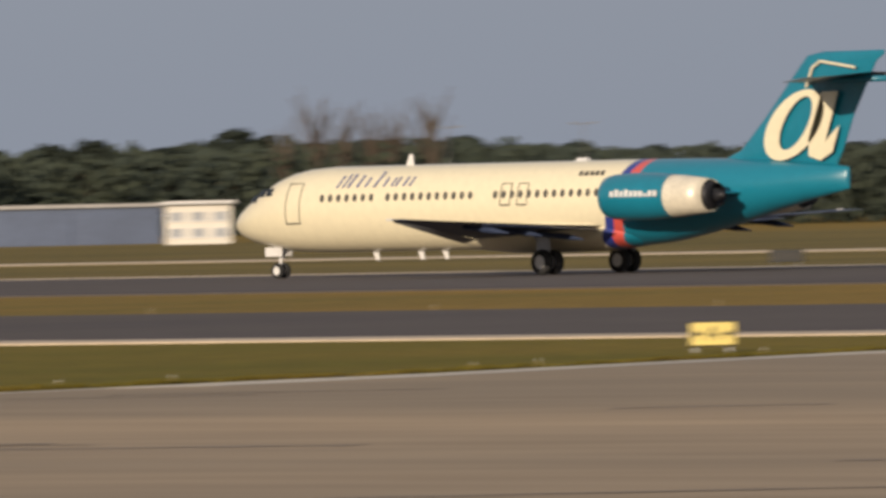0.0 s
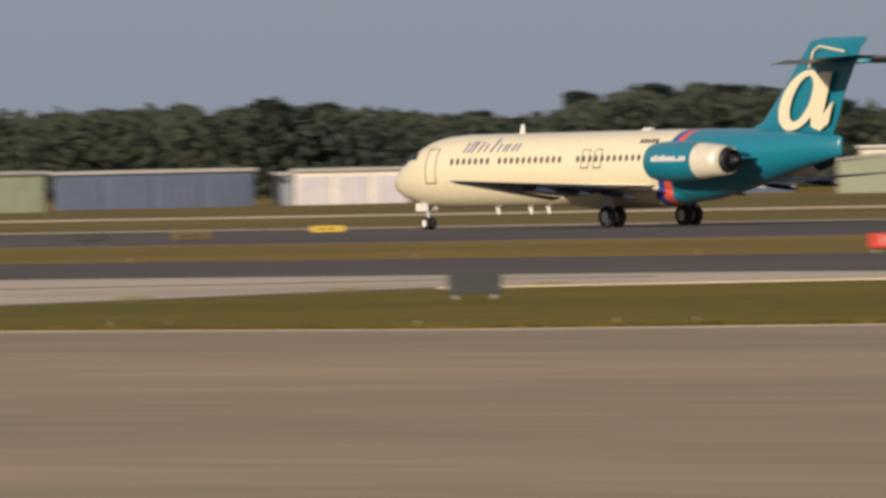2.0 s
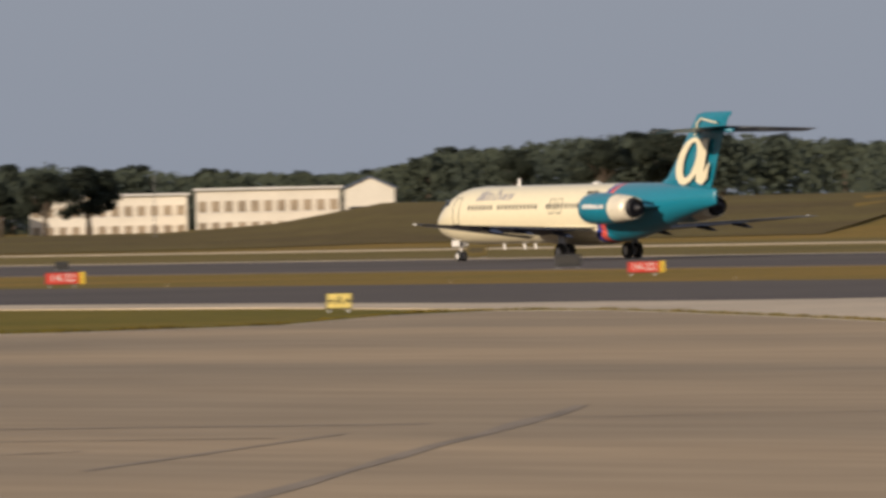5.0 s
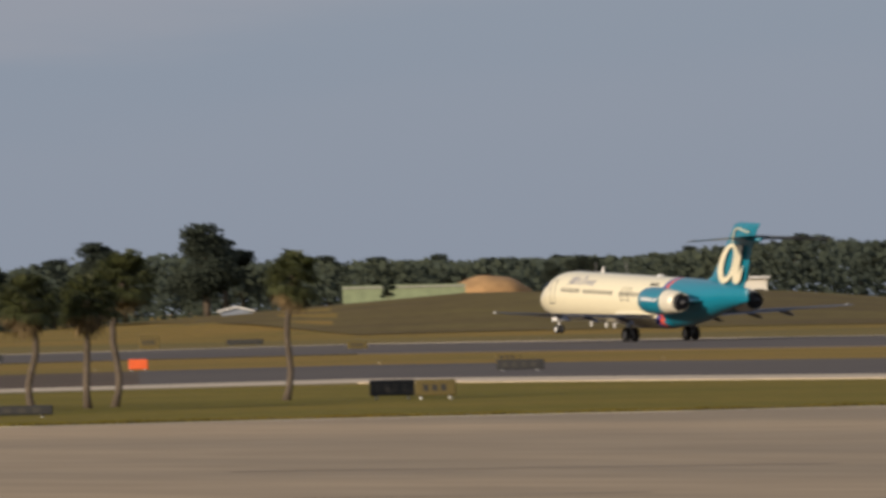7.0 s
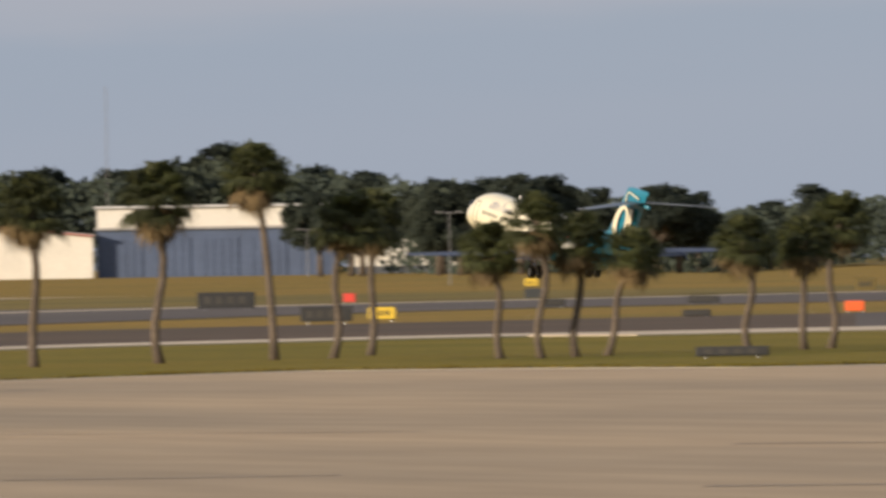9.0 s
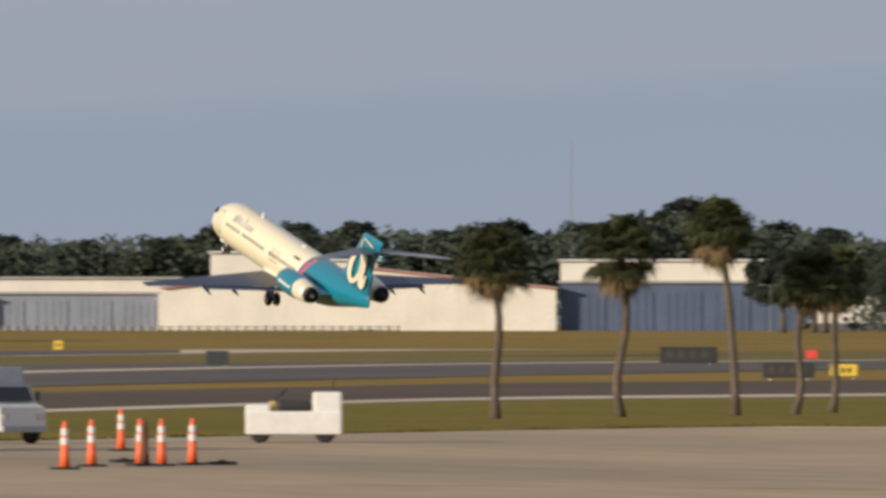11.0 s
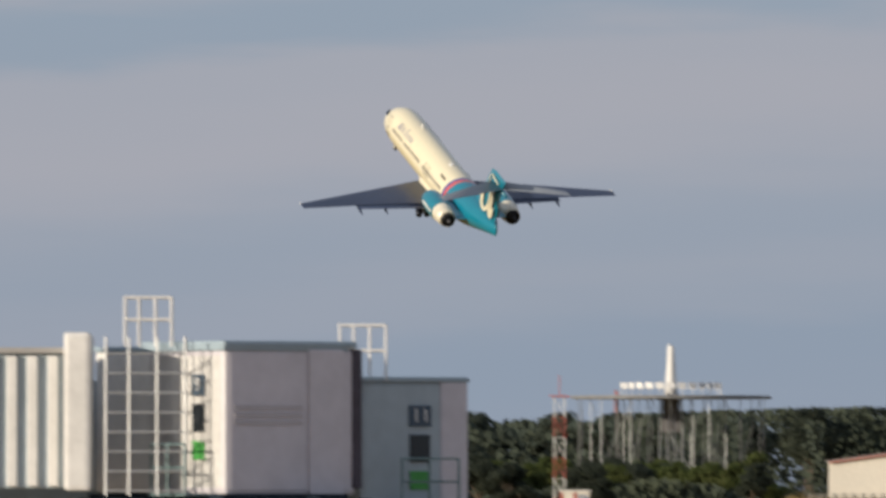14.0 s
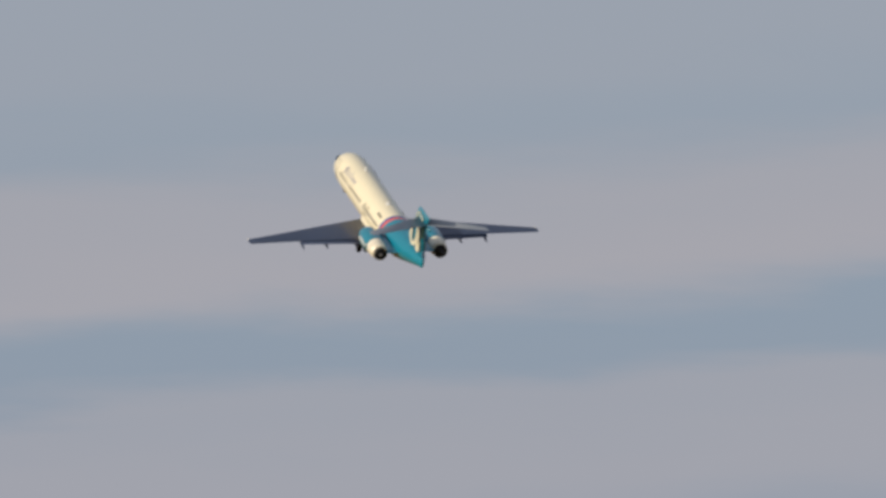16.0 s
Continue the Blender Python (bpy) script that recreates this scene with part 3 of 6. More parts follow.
        for k in range(10):
            hh = (0.24, 0.3, 0.24, 0.3, 0.24, 0.24, 0.24, 0.12, 0.24, 0.24)[k]
            x = -5.0 - 0.265 * k if side > 0 else -7.39 + 0.265 * k
            a = 0.12
            mm = Matrix.Translation((x, yc + side * (1.0 * math.cos(a)), zc + 1.0 * math.sin(a) + (hh - 0.24) * 0.5)) @ Euler((radians(90 - 7) * -side, 0, 0)).to_matrix().to_4x4()
            plate(bm, 0.19, hh, 0.03, mm)
        part("cowl_writing", bm, WHITE, cowl, "small white writing bars")
        pyl = [[(x, y, z) for x, z in ((-5.0, 3.2), (-6.0, 3.42), (-9.2, 3.38), (-9.8, 3.25), (-9.2, 3.12), (-6.0, 3.02))] for y in (1.2 * side, 2.3 * side)]
        part("pylon", loft(B(), pyl), TEAL, jet, "teal engine pylon")
        # main gear
        bm = B()
        rod(bm, (0.0, 2.44 * side, 0.5), (0.0, 2.44 * side, 1.7), 0.10, 0.13, 10)
        rod(bm, (0.0, 2.44 * side, 0.9), (1.1, 2.0 * side, 1.6), 0.05, 0.05, 8)
        rod(bm, (0.0, 2.0 * side, 0.5), (0.0, 2.88 * side, 0.5), 0.08, n=8)
        box(bm, -0.35, (2.62) * side, 0.75, 0.4, 2.68 * side, 1.6, 0.02)
        leg = part("main_gear", bm, STEEL, jet, "steel main landing gear leg")
        wheel("tyre", leg, 0, 2.44 * side - 0.34, 0.53, 0.53, 0.36)
        wheel("tyre", leg, 0, 2.44 * side + 0.34, 0.53, 0.53, 0.36)
        # tailplane
        st = [airfoil(-12.5, -16.1, 0.0, 7.76, 0.16, droop=-0.36), airfoil(-15.9, -17.6, 5.6 * side, 7.70, 0.07, droop=-0.17), airfoil(-16.2, -17.6, 5.7 * side, 7.72, 0.03, droop=-0.2)]
        part("tailplane", loft(B(), st), mat("tailplane_grey", (0.20, 0.22, 0.25), 0.4, var=0.06, scale=0.5), jet, "dark grey tailplane", smooth=True)
    # nose gear
    bm = B()
    rod(bm, (17.6, 0, 0.33), (17.6, 0, 1.5), 0.07, 0.09, 10)
    rod(bm, (17.6, 0, 0.8), (16.6, 0, 1.4), 0.04, n=8)
    rod(bm, (17.6, -0.22, 0.33), (17.6, 0.22, 0.33), 0.05, n=8)
    box(bm, 17.2, 0.3, 0.95, 18.2, 0.34, 1.35, 0.02)
    box(bm, 17.2, -0.34, 0.95, 18.2, -0.3, 1.35, 0.02)
    leg = part("nose_gear", bm, WHITE, jet, "white nose landing gear leg")
    wheel("tyre", leg, 17.6, 0.2, 0.34, 0.34, 0.2)
    wheel("tyre", leg, 17.6, -0.2, 0.34, 0.34, 0.2)
    # fin
    def finring(le, te, z, th, n=12):
        c, pts = le - te, []
        for s in (1, -1):
            rng = range(n + 1) if s > 0 else range(n - 1, 0, -1)
            for i in rng:
                u = (1 - math.cos(math.pi * i / n)) / 2
                pts.append((le - c * u, s * th * (1.45 * math.sqrt(u) - u - 0.45 * u * u), z))
        return pts
    fin = part("fin", loft(B(), [finring(-4.9, -14.0, 4.05, 0.06), finring(-7.3, -14.10, 4.45, 0.28), finring(-8.75, -14.4, 5.0, 0.30), finring(-10.2, -15.0, 6.4, 0.26), finring(-12.2, -16.25, 8.55, 0.22), finring(-12.5, -16.7, 8.85, 0.2), finring(-13.4, -16.7, 9.0, 0.06)]), TEAL, jet, "teal fin", smooth=True)
    for side in (1, -1):
        bm = B()
        y = 0.30 * side
        def ell(cx, cz, rx, rz, sl, k=36):
            return [(cx + rx * math.cos(2 * math.pi * i / k) - sl * rz * math.sin(2 * math.pi * i / k), y, cz + rz * math.sin(2 * math.pi * i / k)) for i in range(k)]
        o, i_ = ell(-11.95, 6.0, 1.45, 1.46, 0.55), ell(-12.05, 6.07, 0.70, 1.10, 0.55)
        ro = [bm.verts.new(p) for p in o]
        ri = [bm.verts.new(p) for p in i_]
        for k in range(36):
            bm.faces.new((ro[k], ro[(k + 1) % 36], ri[(k + 1) % 36], ri[k]))
        bar = [(-13.50, 7.35), (-14.40, 7.35), (-13.62, 5.25), (-13.92, 5.55), (-14.42, 5.95), (-14.02, 4.85), (-13.35, 4.5), (-12.72, 4.7), (-12.72, 5.4)]
        bm.faces.new([bm.verts.new((x, y, z)) for x, z in bar])
        geo = bmesh.ops.extrude_face_region(bm, geom=list(bm.faces))
        bmesh.ops.translate(bm, vec=(0, 0.02 * side, 0), verts=[v for v in geo["geom"] if isinstance(v, bmesh.types.BMVert)])
        part("emblem", bm, CREAM, fin, "cream oval and bar emblem")
        bm = B()
        for (xa, za), (xb, zb) in zip(((-12.6, 7.55), (-12.95, 8.35), (-13.4, 8.6), (-15.3, 8.3)), ((-12.95, 8.35), (-13.4, 8.6), (-15.3, 8.3), (-15.3, 8.3))):
            if (xa, za) != (xb, zb):
                rod(bm, (xa, 0.25 * side, za), (xb, 0.25 * side, zb), 0.06, n=6)
        part("emblem_curl", bm, CREAM, fin, "thin cream curl")
    bm = B()
    rod(bm, (-12.2, 0, 7.82), (-16.9, 0, 7.82), 0.16, 0.12, 12)
    rod(bm, (-12.2, 0, 7.82), (-11.7, 0, 7.82), 0.16, 0.02, 12)
    part("tail_bullet", bm, TEAL, jet, "teal tail bullet", smooth=True)
    return jet


JET = airliner()


def motions():
    walk(JET, [(t, pose(x, y, z, bank, -pitch, yaw)) for t, x, y, z, yaw, pitch, bank in FLIGHT])


# time, place of the main wheels, heading, pitch and bank in degrees
FLIGHT = [
    (0.0, 392.36, 350.81, 0.04, 90.00, 0.00, 0.00),
    (0.5, 392.36, 381.38, 0.04, 90.00, 0.00, 0.00),
    (1.0, 392.36, 412.47, 0.04, 90.00, 0.00, 0.00),
    (1.5, 392.36, 444.10, 0.04, 90.00, 0.00, 0.00),
    (2.0, 392.36, 476.24, 0.04, 90.00, 0.00, 0.00),
    (2.5, 392.36, 508.92, 0.04, 90.00, 0.00, 0.00),
    (3.0, 392.36, 542.12, 0.04, 90.00, 0.00, 0.00),
    (3.5, 392.36, 575.85, 0.04, 90.00, 0.00, 0.00),
    (4.0, 392.36, 610.11, 0.04, 90.00, 0.00, 0.00),
    (4.5, 392.36, 644.89, 0.04, 90.00, 0.00, 0.00),
    (5.0, 392.36, 680.20, 0.04, 90.00, 0.00, 0.00),
    (5.5, 392.36, 716.03, 0.04, 90.00, 0.00, 0.00),
    (6.0, 392.36, 752.40, 0.04, 90.00, 0.00, 0.00),
    (6.5, 392.36, 789.29, 0.04, 90.00, 0.80, 0.00),
    (7.0, 392.36, 826.70, 0.04, 90.00, 2.20, 0.00),
    (7.5, 392.36, 864.64, 0.04, 90.00, 3.60, 0.00),
    (8.0, 389.70, 897.00, 0.12, 90.00, 5.50, 0.00),
    (8.5, 377.90, 909.62, 0.80, 90.00, 6.90, 0.00),
    (11.0, 311.71, 939.65, 4.04, 92.30, 13.70, -0.40),
    (11.5, 301.69, 953.41, 5.69, 92.30, 14.90, -0.90),
    (12.0, 292.66, 969.80, 8.66, 92.30, 16.70, -2.00),
    (12.5, 285.59, 990.66, 12.01, 92.30, 17.70, -2.30),
    (13.0, 280.58, 1015.97, 15.86, 92.30, 18.80, -2.60),
    (13.5, 275.50, 1043.75, 20.92, 92.30, 19.90, -2.68),
    (14.0, 270.42, 1071.40, 26.85, 92.30, 20.70, -2.77),
    (14.5, 265.68, 1098.84, 33.31, 92.30, 20.95, -2.85),
    (15.0, 260.47, 1126.27, 40.23, 92.30, 21.20, -2.93),
    (15.5, 253.18, 1154.05, 49.02, 92.30, 21.35, -3.02),
    (16.0, 243.89, 1182.10, 55.32, 92.30, 21.45, -3.10),
]


# ======== woods ========
SKYLINE = table([(38, 10), (41.5, 9.7), (42.3, 11.2), (43.5, 11.3), (44.5, 10.6), (45.05, 14), (45.5, 12.3), (46.3, 9.8), (47, 11.4), (47.5, 10), (47.9, 12.4),
                 (48.3, 12), (49.4, 9.5), (50.2, 12.7), (50.7, 12), (51.1, 9.5), (52.2, 11.5), (53.4, 11.2), (54.3, 10), (55.5, 8), (56.6, 9), (57.5, 8.5),
                 (59.8, 12.1), (60.7, 10.5), (61.1, 8), (62.6, 9.8), (63.1, 8.8), (63.9, 10.2), (64.7, 8.2), (66.3, 8.4), (66.9, 10.1), (67.5, 8.7), (68.3, 11),
                 (69.1, 13), (69.9, 15.9), (70.3, 13.7), (71.5, 13.8), (72.3, 12.8), (74, 12), (75.5, 11), (80, 10.5)])
WOODS_AT = table([(30, 1400), (58, 1400), (59, 1800), (66.8, 1800), (67.6, 1560), (68.8, 1600), (69.3, 1980), (74.1, 1980), (74.5, 1420), (85, 1420)])


def tree_top(az, d):
    return 3.0 + (SKYLINE(az) - 3.0) * d / 1400.0 * 1.05


def leaf_quads(rng, spots, size, flat=0.0):
    """Small leaf sheets at the given places, as plain lists."""
    vs, fs = [], []
    for p in spots:
        s = size * rng.uniform(0.6, 1.35)
        a = Vector((rng.gauss(0, 1), rng.gauss(0, 1), rng.gauss(0, 1) * (1 - flat))).normalized()
        b = a.orthogonal().normalized()
        b = Matrix.Rotation(rng.uniform(0, 6.28), 3, a) @ b
        c = a.cross(b)
        k = len(vs)
        for u, v in ((-1, -0.35), (0.1, -0.85), (1, 0.2), (-0.2, 0.8)):
            vs.append(tuple(Vector(p) + b * (u * s) + c * (v * s)))
        fs.append((k, k + 1, k + 2, k + 3))
    return vs, fs


def leaf_part(name, vs, fs, material, parent, label=""):
    me = bpy.data.meshes.new(name)
    me.from_pydata(vs, [], fs)
    me.materials.append(material)
    ob = new(name, me)
    ob.parent = parent
    return tagged(ob, label)


def broad_tree(seed, spread, lobes, low, label, leaf=None):
    """A broadleaf tree 10 m high: trunk with limbs, crown of leaf sheets on uneven lobes."""
    rng = random.Random(seed)
    t = thing("tree", label, "tree", "trees round the airfield")
    bm = B()
    rod(bm, (0, 0, -0.3), (0.1, 0, 4.2), 0.32, 0.2, 9)
    centres = []
    for i in range(lobes):
        a, r = rng.uniform(0, 6.28), spread * math.sqrt(rng.uniform(0.02, 1)) * 0.62
        z = rng.uniform(low, 8.4) - 0.30 * r
        centres.append((Vector((r * math.cos(a), r * math.sin(a), z)), rng.uniform(1.1, 1.9)))
    centres.append((Vector((rng.uniform(-0.6, 0.6), rng.uniform(-0.6, 0.6), 8.4)), 1.5))
    for c, r in centres:
        rod(bm, (0.08, 0, rng.uniform(2.2, 4.2)), c, 0.12, 0.03, 5, caps=False)
    part("trunk", bm, BARK, t, "grey-brown trunk and limbs", smooth=True)
    spots = []
    for c, r in centres:
        # each lobe carries smaller sprays of its own, so that its outline breaks up
        sprays = [(c, r * 0.78, 0.30)]
        for _ in range(9):
            d = Vector((rng.gauss(0, 1), rng.gauss(0, 1), rng.gauss(0, 1) + 0.3)).normalized()
            sprays.append((c + Vector((d.x * r, d.y * r, d.z * r * 0.75)) * rng.uniform(0.62, 1.0), r * rng.uniform(0.22, 0.48), 0.078))
        for q, rr, share in sprays:
            for _ in range(int(330 * r * r * share)):
                d = Vector((rng.gauss(0, 1), rng.gauss(0, 1), rng.gauss(0, 1) + 0.2)).normalized()
                spots.append(q + Vector((d.x * 1.15, d.y * 1.15, d.z * 0.85)) * rr * rng.uniform(0.45, 1.12))
    vs, fs = leaf_quads(rng, spots, 0.185)
    leaf_part("crown", vs, fs, leaf or LEAF, t, "dark olive-green crown with gaps")
    return t


PROTOS = [broad_tree(11, 4.2, 13, 4.0, "rounded dark green oak at the airfield edge"), broad_tree(23, 3.3, 11, 4.4, "dense dark green broadleaf tree at the airfield edge"),
          broad_tree(37, 5.0, 15, 4.6, "wide spreading dark green oak at the airfield edge"), broad_tree(41, 2.8, 9, 3.6, "narrow dark green broadleaf tree at the airfield edge"),
          broad_tree(59, 3.8, 12, 3.2, "low bushy green tree at the airfield edge")]
BUSHES = [broad_tree(71, 4.6, 14, 2.6, "fresh green bushy tree below the raised beacon", GREENLEAF), broad_tree(83, 4.0, 12, 2.4, "olive-green bushy tree below the raised beacon", GREENLEAF)]


def stand(proto, az, d, top, turn):
    z = height(az, d)
    s = max((top - z) / 9.6, 0.25)
    w = s * 1.12
    m = Matrix.Translation(polar(az, d, z - 0.05)) @ Matrix.Rotation(turn, 4, "Z") @ Matrix.Diagonal((w, w, s, 1))
    return m


def plant_woods():
    rng = random.Random(5)
    used = set()
    az = 39.2
    while az < 78.8:
        for row in range(2):
            a = az + rng.uniform(-0.07, 0.07)
            d = WOODS_AT(a) + row * 70 + rng.uniform(-20, 20)
            k = rng.choice((0, 1, 2, 3, 4, 0, 1, 2, 4, 0, 1, 2, 3, 4, 0, 1, 2, 4, 2, 1))
            top = tree_top(a, d) * rng.uniform(0.88, 1.02) if row == 0 else tree_top(a, d) * rng.uniform(0.92, 1.05)
            m = stand(PROTOS[k], a, d, top, rng.uniform(0, 6.28))
            if 1600 < d < 1930 and 73.9 < a < 75.6:
                d = 1950 + rng.uniform(0, 40)
                m = stand(PROTOS[k], a, d, tree_top(a, d), a * 5)
            if k in used:
                copy_thing(PROTOS[k], m)
            else:
                PROTOS[k].matrix_basis = m
                used.add(k)
        az += rng.uniform(0.24, 0.36)
    # single trees that stand clear of the woods
    for k, a, d, top in ((2, 62.55, 1480, 9.8), (0, 62.35, 1490, 9.9), (1, 62.75, 1500, 8.6), (1, 63.32, 1470, 7.2), (4, 63.42, 1480, 6.6), (2, 60.0, 1650, 13.2), (0, 59.7, 1660, 13.6), (1, 60.4, 1680, 12.2),
                         (2, 69.25, 1520, 12.8), (0, 68.9, 1500, 11.0), (3, 66.68, 1500, 13.6), (1, 66.60, 1510, 12.4), (0, 64.95, 1620, 9.2), (1, 65.1, 1640, 8.8),
                         (4, 74.98, 1270, 5.8), (0, 75.08, 1280, 6.0), (4, 74.85, 1275, 5.6), (2, 74.72, 1280, 5.2), (4, 74.6, 1290, 5.0), (1, 74.45, 1200, 5.6), (4, 74.5, 1310, 5.0), (4, 75.55, 1180, 5.6), (2, 75.7, 1200, 6.8), (0, 75.2, 1170, 5.4), (0, 76.0, 1280, 7.2), (2, 75.8, 1340, 8.8),
                         (2, 68.52, 1500, 14.2), (0, 68.42, 1510, 13.2), (0, 68.62, 1505, 13.0), (0, 68.80, 1500, 12.4), (1, 68.22, 1500, 12.2), (2, 67.90, 1500, 12.6), (0, 67.80, 1510, 11.6), (2, 69.44, 1560, 12.6), (0, 69.30, 1570, 11.6), (3, 67.20, 1500, 11.6), (4, 65.85, 1590, 5.4), (3, 45.02, 1350, 14.2), (0, 45.2, 1370, 12.8), (1, 68.78, 1560, 6.5)):
        copy_thing(PROTOS[k], stand(PROTOS[k], a, d, top, a * 7.7 + d))
    # low greener thicket round the raised beacon
    for j in range(30):
        a = 76.05 - j * 0.056 + rng.uniform(-0.015, 0.015)
        d = 1270 + rng.uniform(-8, 14)
        low = BUSHES[j % 2]
        if j > 1:
            low = copy_thing(low, Matrix.Identity(4))
        low.matrix_basis = (stand(low, a, d, 5.3 + 1.4 * noise.noise(Vector((a * 4.1, 3.3, 0))) + rng.uniform(-0.5, 0.6), a * 9.1))
    # undergrowth between the trunks
    spots = []
    for i in range(300000):
        a = rng.uniform(39, 79.2)
        d = WOODS_AT(a) + rng.uniform(-35, 95)
        if 73.0 < a < 74.52 and 1450 < d < 1900:
            continue
        z = height(a, d)
        top = (tree_top(a, d) - z) * (0.85 + 0.13 * noise.noise(Vector((a * 6.1, d * 0.02, 0))) + 0.07 * noise.noise(Vector((a * 17.0, d * 0.03, 4))))
        spots.append(polar(a, d, z + top * rng.uniform(0, 1) ** 0.8))
    for i in range(9000):
        a = rng.uniform(74.42, 76.3)
        spots.append(polar(a, 1272 + rng.uniform(-14, 20), height(a, 1272) + (2.8 + 1.2 * noise.noise(Vector((a * 5.0, 1.7, 0)))) * rng.uniform(0, 1) ** 0.8))
    for i in range(9000):
        a = rng.uniform(73.9, 75.0)
        d = 1945 + rng.uniform(0, 45)
        spots.append(polar(a, d, height(a, d) + (tree_top(a, d) - 2.2) * rng.uniform(0, 1) ** 0.8))
    vs, fs = leaf_quads(rng, spots, 0.42)
    ob = leaf_part("undergrowth", vs, fs, UNDERLEAF, None)
    tagged(ob, "dense dark green undergrowth below the tree line", "undergrowth", kind="stuff")
    # bare leafless saplings in front of one stretch of the wood
    for k in range(6):
        az = 42.52 + k * 0.13 + rng.uniform(-0.03, 0.03)
        t = thing("bare_tree", "leafless grey sapling rising above the woods", "tree", "bare saplings", m=stand(PROTOS[0], az, 1370, 14.6 + rng.uniform(-1.4, 1.8), k))
        bm = B()
        rod(bm, (0, 0, 0), (0.1, 0, 6), 0.12, 0.08, 6)
        for j in range(30):
            a, z = rng.uniform(0, 6.28), rng.uniform(4.5, 7.5)
            r = rng.uniform(0.4, 1.6)
            rod(bm, (0.1, 0, z - 1), (r * math.cos(a), r * math.sin(a), z + rng.uniform(1.2, 2.6)), 0.055, 0.022, 4, caps=False)
        part("trunk", bm, BARK, t, "bare grey trunk and twigs")


plant_woods()


# ======== buildings ========
def facing(az, d, z=None):
    """Pose whose local x runs to the right and local y away, seen from the standing place."""
    return Matrix.Translation(polar(az, d, height(az, d) if z is None else z)) @ Matrix.Rotation(radians(az - 90), 4, "Z")


def shed(name, label, az0, az1, d, top, wall, roof, depth=18.0, gable=0.0, doors=0, windows=0, rows=1, overhang=0.4, turn=0.0, base=None, door_mat=None, group="", glazing=None):
    """A plain industrial or airport building between two bearings; az0 is its end towards the runway's far end."""
    w = abs(az0 - az1) * math.pi / 180 * d
    t = thing(name, label, "building", group, facing((az0 + az1) / 2, d, base) @ Matrix.Rotation(radians(turn), 4, "Z"))
    h = top - t.matrix_basis.translation.z
    bm = B()
    ring = lambda y: [(-w / 2, y, -0.5), (-w / 2, y, h - gable), (0, y, h), (w / 2, y, h - gable), (w / 2, y, -0.5)]
    loft(bm, [ring(0), ring(depth)])
    part("wall", bm, wall, t)
    bm = B()
    o = overhang
    th = 0.22
    prof = [(-w / 2 - o, h - gable + 0.02), (0, h + 0.03), (w / 2 + o, h - gable + 0.02), (w / 2 + o, h - gable + th), (0, h + th + 0.03), (-w / 2 - o, h - gable + th)]
    loft(bm, [[(x, -o, z) for x, z in prof], [(x, depth + o, z) for x, z in prof]])
    part("roof", bm, roof, t)
    bm = B()
    box(bm, -w / 2 - o, -o - 0.12, h - gable - 0.12, w / 2 + o, -o - 0.01, h - gable + 0.04) if not gable else None
    if not gable:
        part("gutter", bm, ROOFGREY, t)
    else:
        bm.free()
    eave = h - gable
    for i in range(doors):
        dw = w / max(doors, 1) * 0.86
        cx = -w / 2 + w * (i + 0.5) / doors
        dr = part("door", box(B(), cx - dw / 2, -0.16, 0, cx + dw / 2, 0.05, eave * 0.82, 0.03), door_mat or WALLGREY, t, "tall sliding door")
        bm = B()
        for k in range(1, 5):
            x = cx - dw / 2 + dw * k / 5
            box(bm, x - 0.08, -0.24, 0.05, x + 0.08, -0.161, eave * 0.8)
        part("rib", bm, door_mat or WALLGREY, dr)
    for r in range(rows if windows else 0):
        for i in range(windows):
            cx = -w / 2 + w * (i + 0.5) / windows
            ww, z0 = w / windows * 0.62, eave * (0.18 + r * 0.8 / rows)
            win = part("window", box(B(), cx - ww / 2, -0.05, z0, cx + ww / 2, 0.06, z0 + eave * 0.42 / rows, 0.02), glazing or GLASS, t, "pale window" if glazing else "dark window")
            bm = B()
            box(bm, cx - ww / 2 - 0.1, -0.14, z0 - 0.12, cx + ww / 2 + 0.1, -0.02, z0, 0.01)
            part("sill", bm, WHITE, win)
    return t


TANGLASS = mat("tan_window_blinds", (0.36, 0.29, 0.21), 0.5, var=0.2, scale=0.3)
shed("storage_building", "long low slate-blue metal building with pale roof", 44.9, 43.74, 1200, 3.7, WALLBLUE, ROOFGREY, doors=3, door_mat=WALLBLUE)
shed("shelter", "small white block building with stacked panels", 43.72, 43.42, 1150, 3.75, WALLWHITE, WHITE, 8, windows=3, rows=2, glazing=mat("pale_panel_glass", (0.40, 0.42, 0.45), 0.3, var=0.15, scale=0.8))
shed("hangar", "small sage-green metal hangar with a low roof", 46.73, 46.44, 1150, 3.55, WALLGREEN, ROOFGREY, 10, turn=18)
shed("hangar", "small dark blue metal shed beside a green hangar", 46.42, 46.1, 1175, 3.2, WALLBLUE, ROOFGREY, 10)
shed("hangar", "sage-green metal hangar below the control tower", 48.48, 48.07, 1150, 3.5, WALLGREEN, ROOFGREY, 12, turn=14, doors=1, door_mat=WALLGREEN)
shed("hangar", "slate-grey metal hangar beside a green one", 48.05, 47.6, 1200, 3.7, WALLBLUE, ROOFGREY, 12, doors=2, door_mat=WALLBLUE)
shed("hangar", "sage-green metal hangar with a pale roof edge", 49.66, 49.27, 1200, 3.6, WALLGREEN, ROOFGREY, 14, gable=0.5)
shed("storage_building", "dark slate-blue metal building beside a green hangar", 49.25, 48.88, 1215, 3.5, WALLBLUE, ROOFGREY, 12, doors=2, door_mat=WALLBLUE)
shed("storage_building", "long white roofed building behind the metal hangars", 49.55, 48.95, 1330, 4.5, WALLWHITE, WHITE, 10)
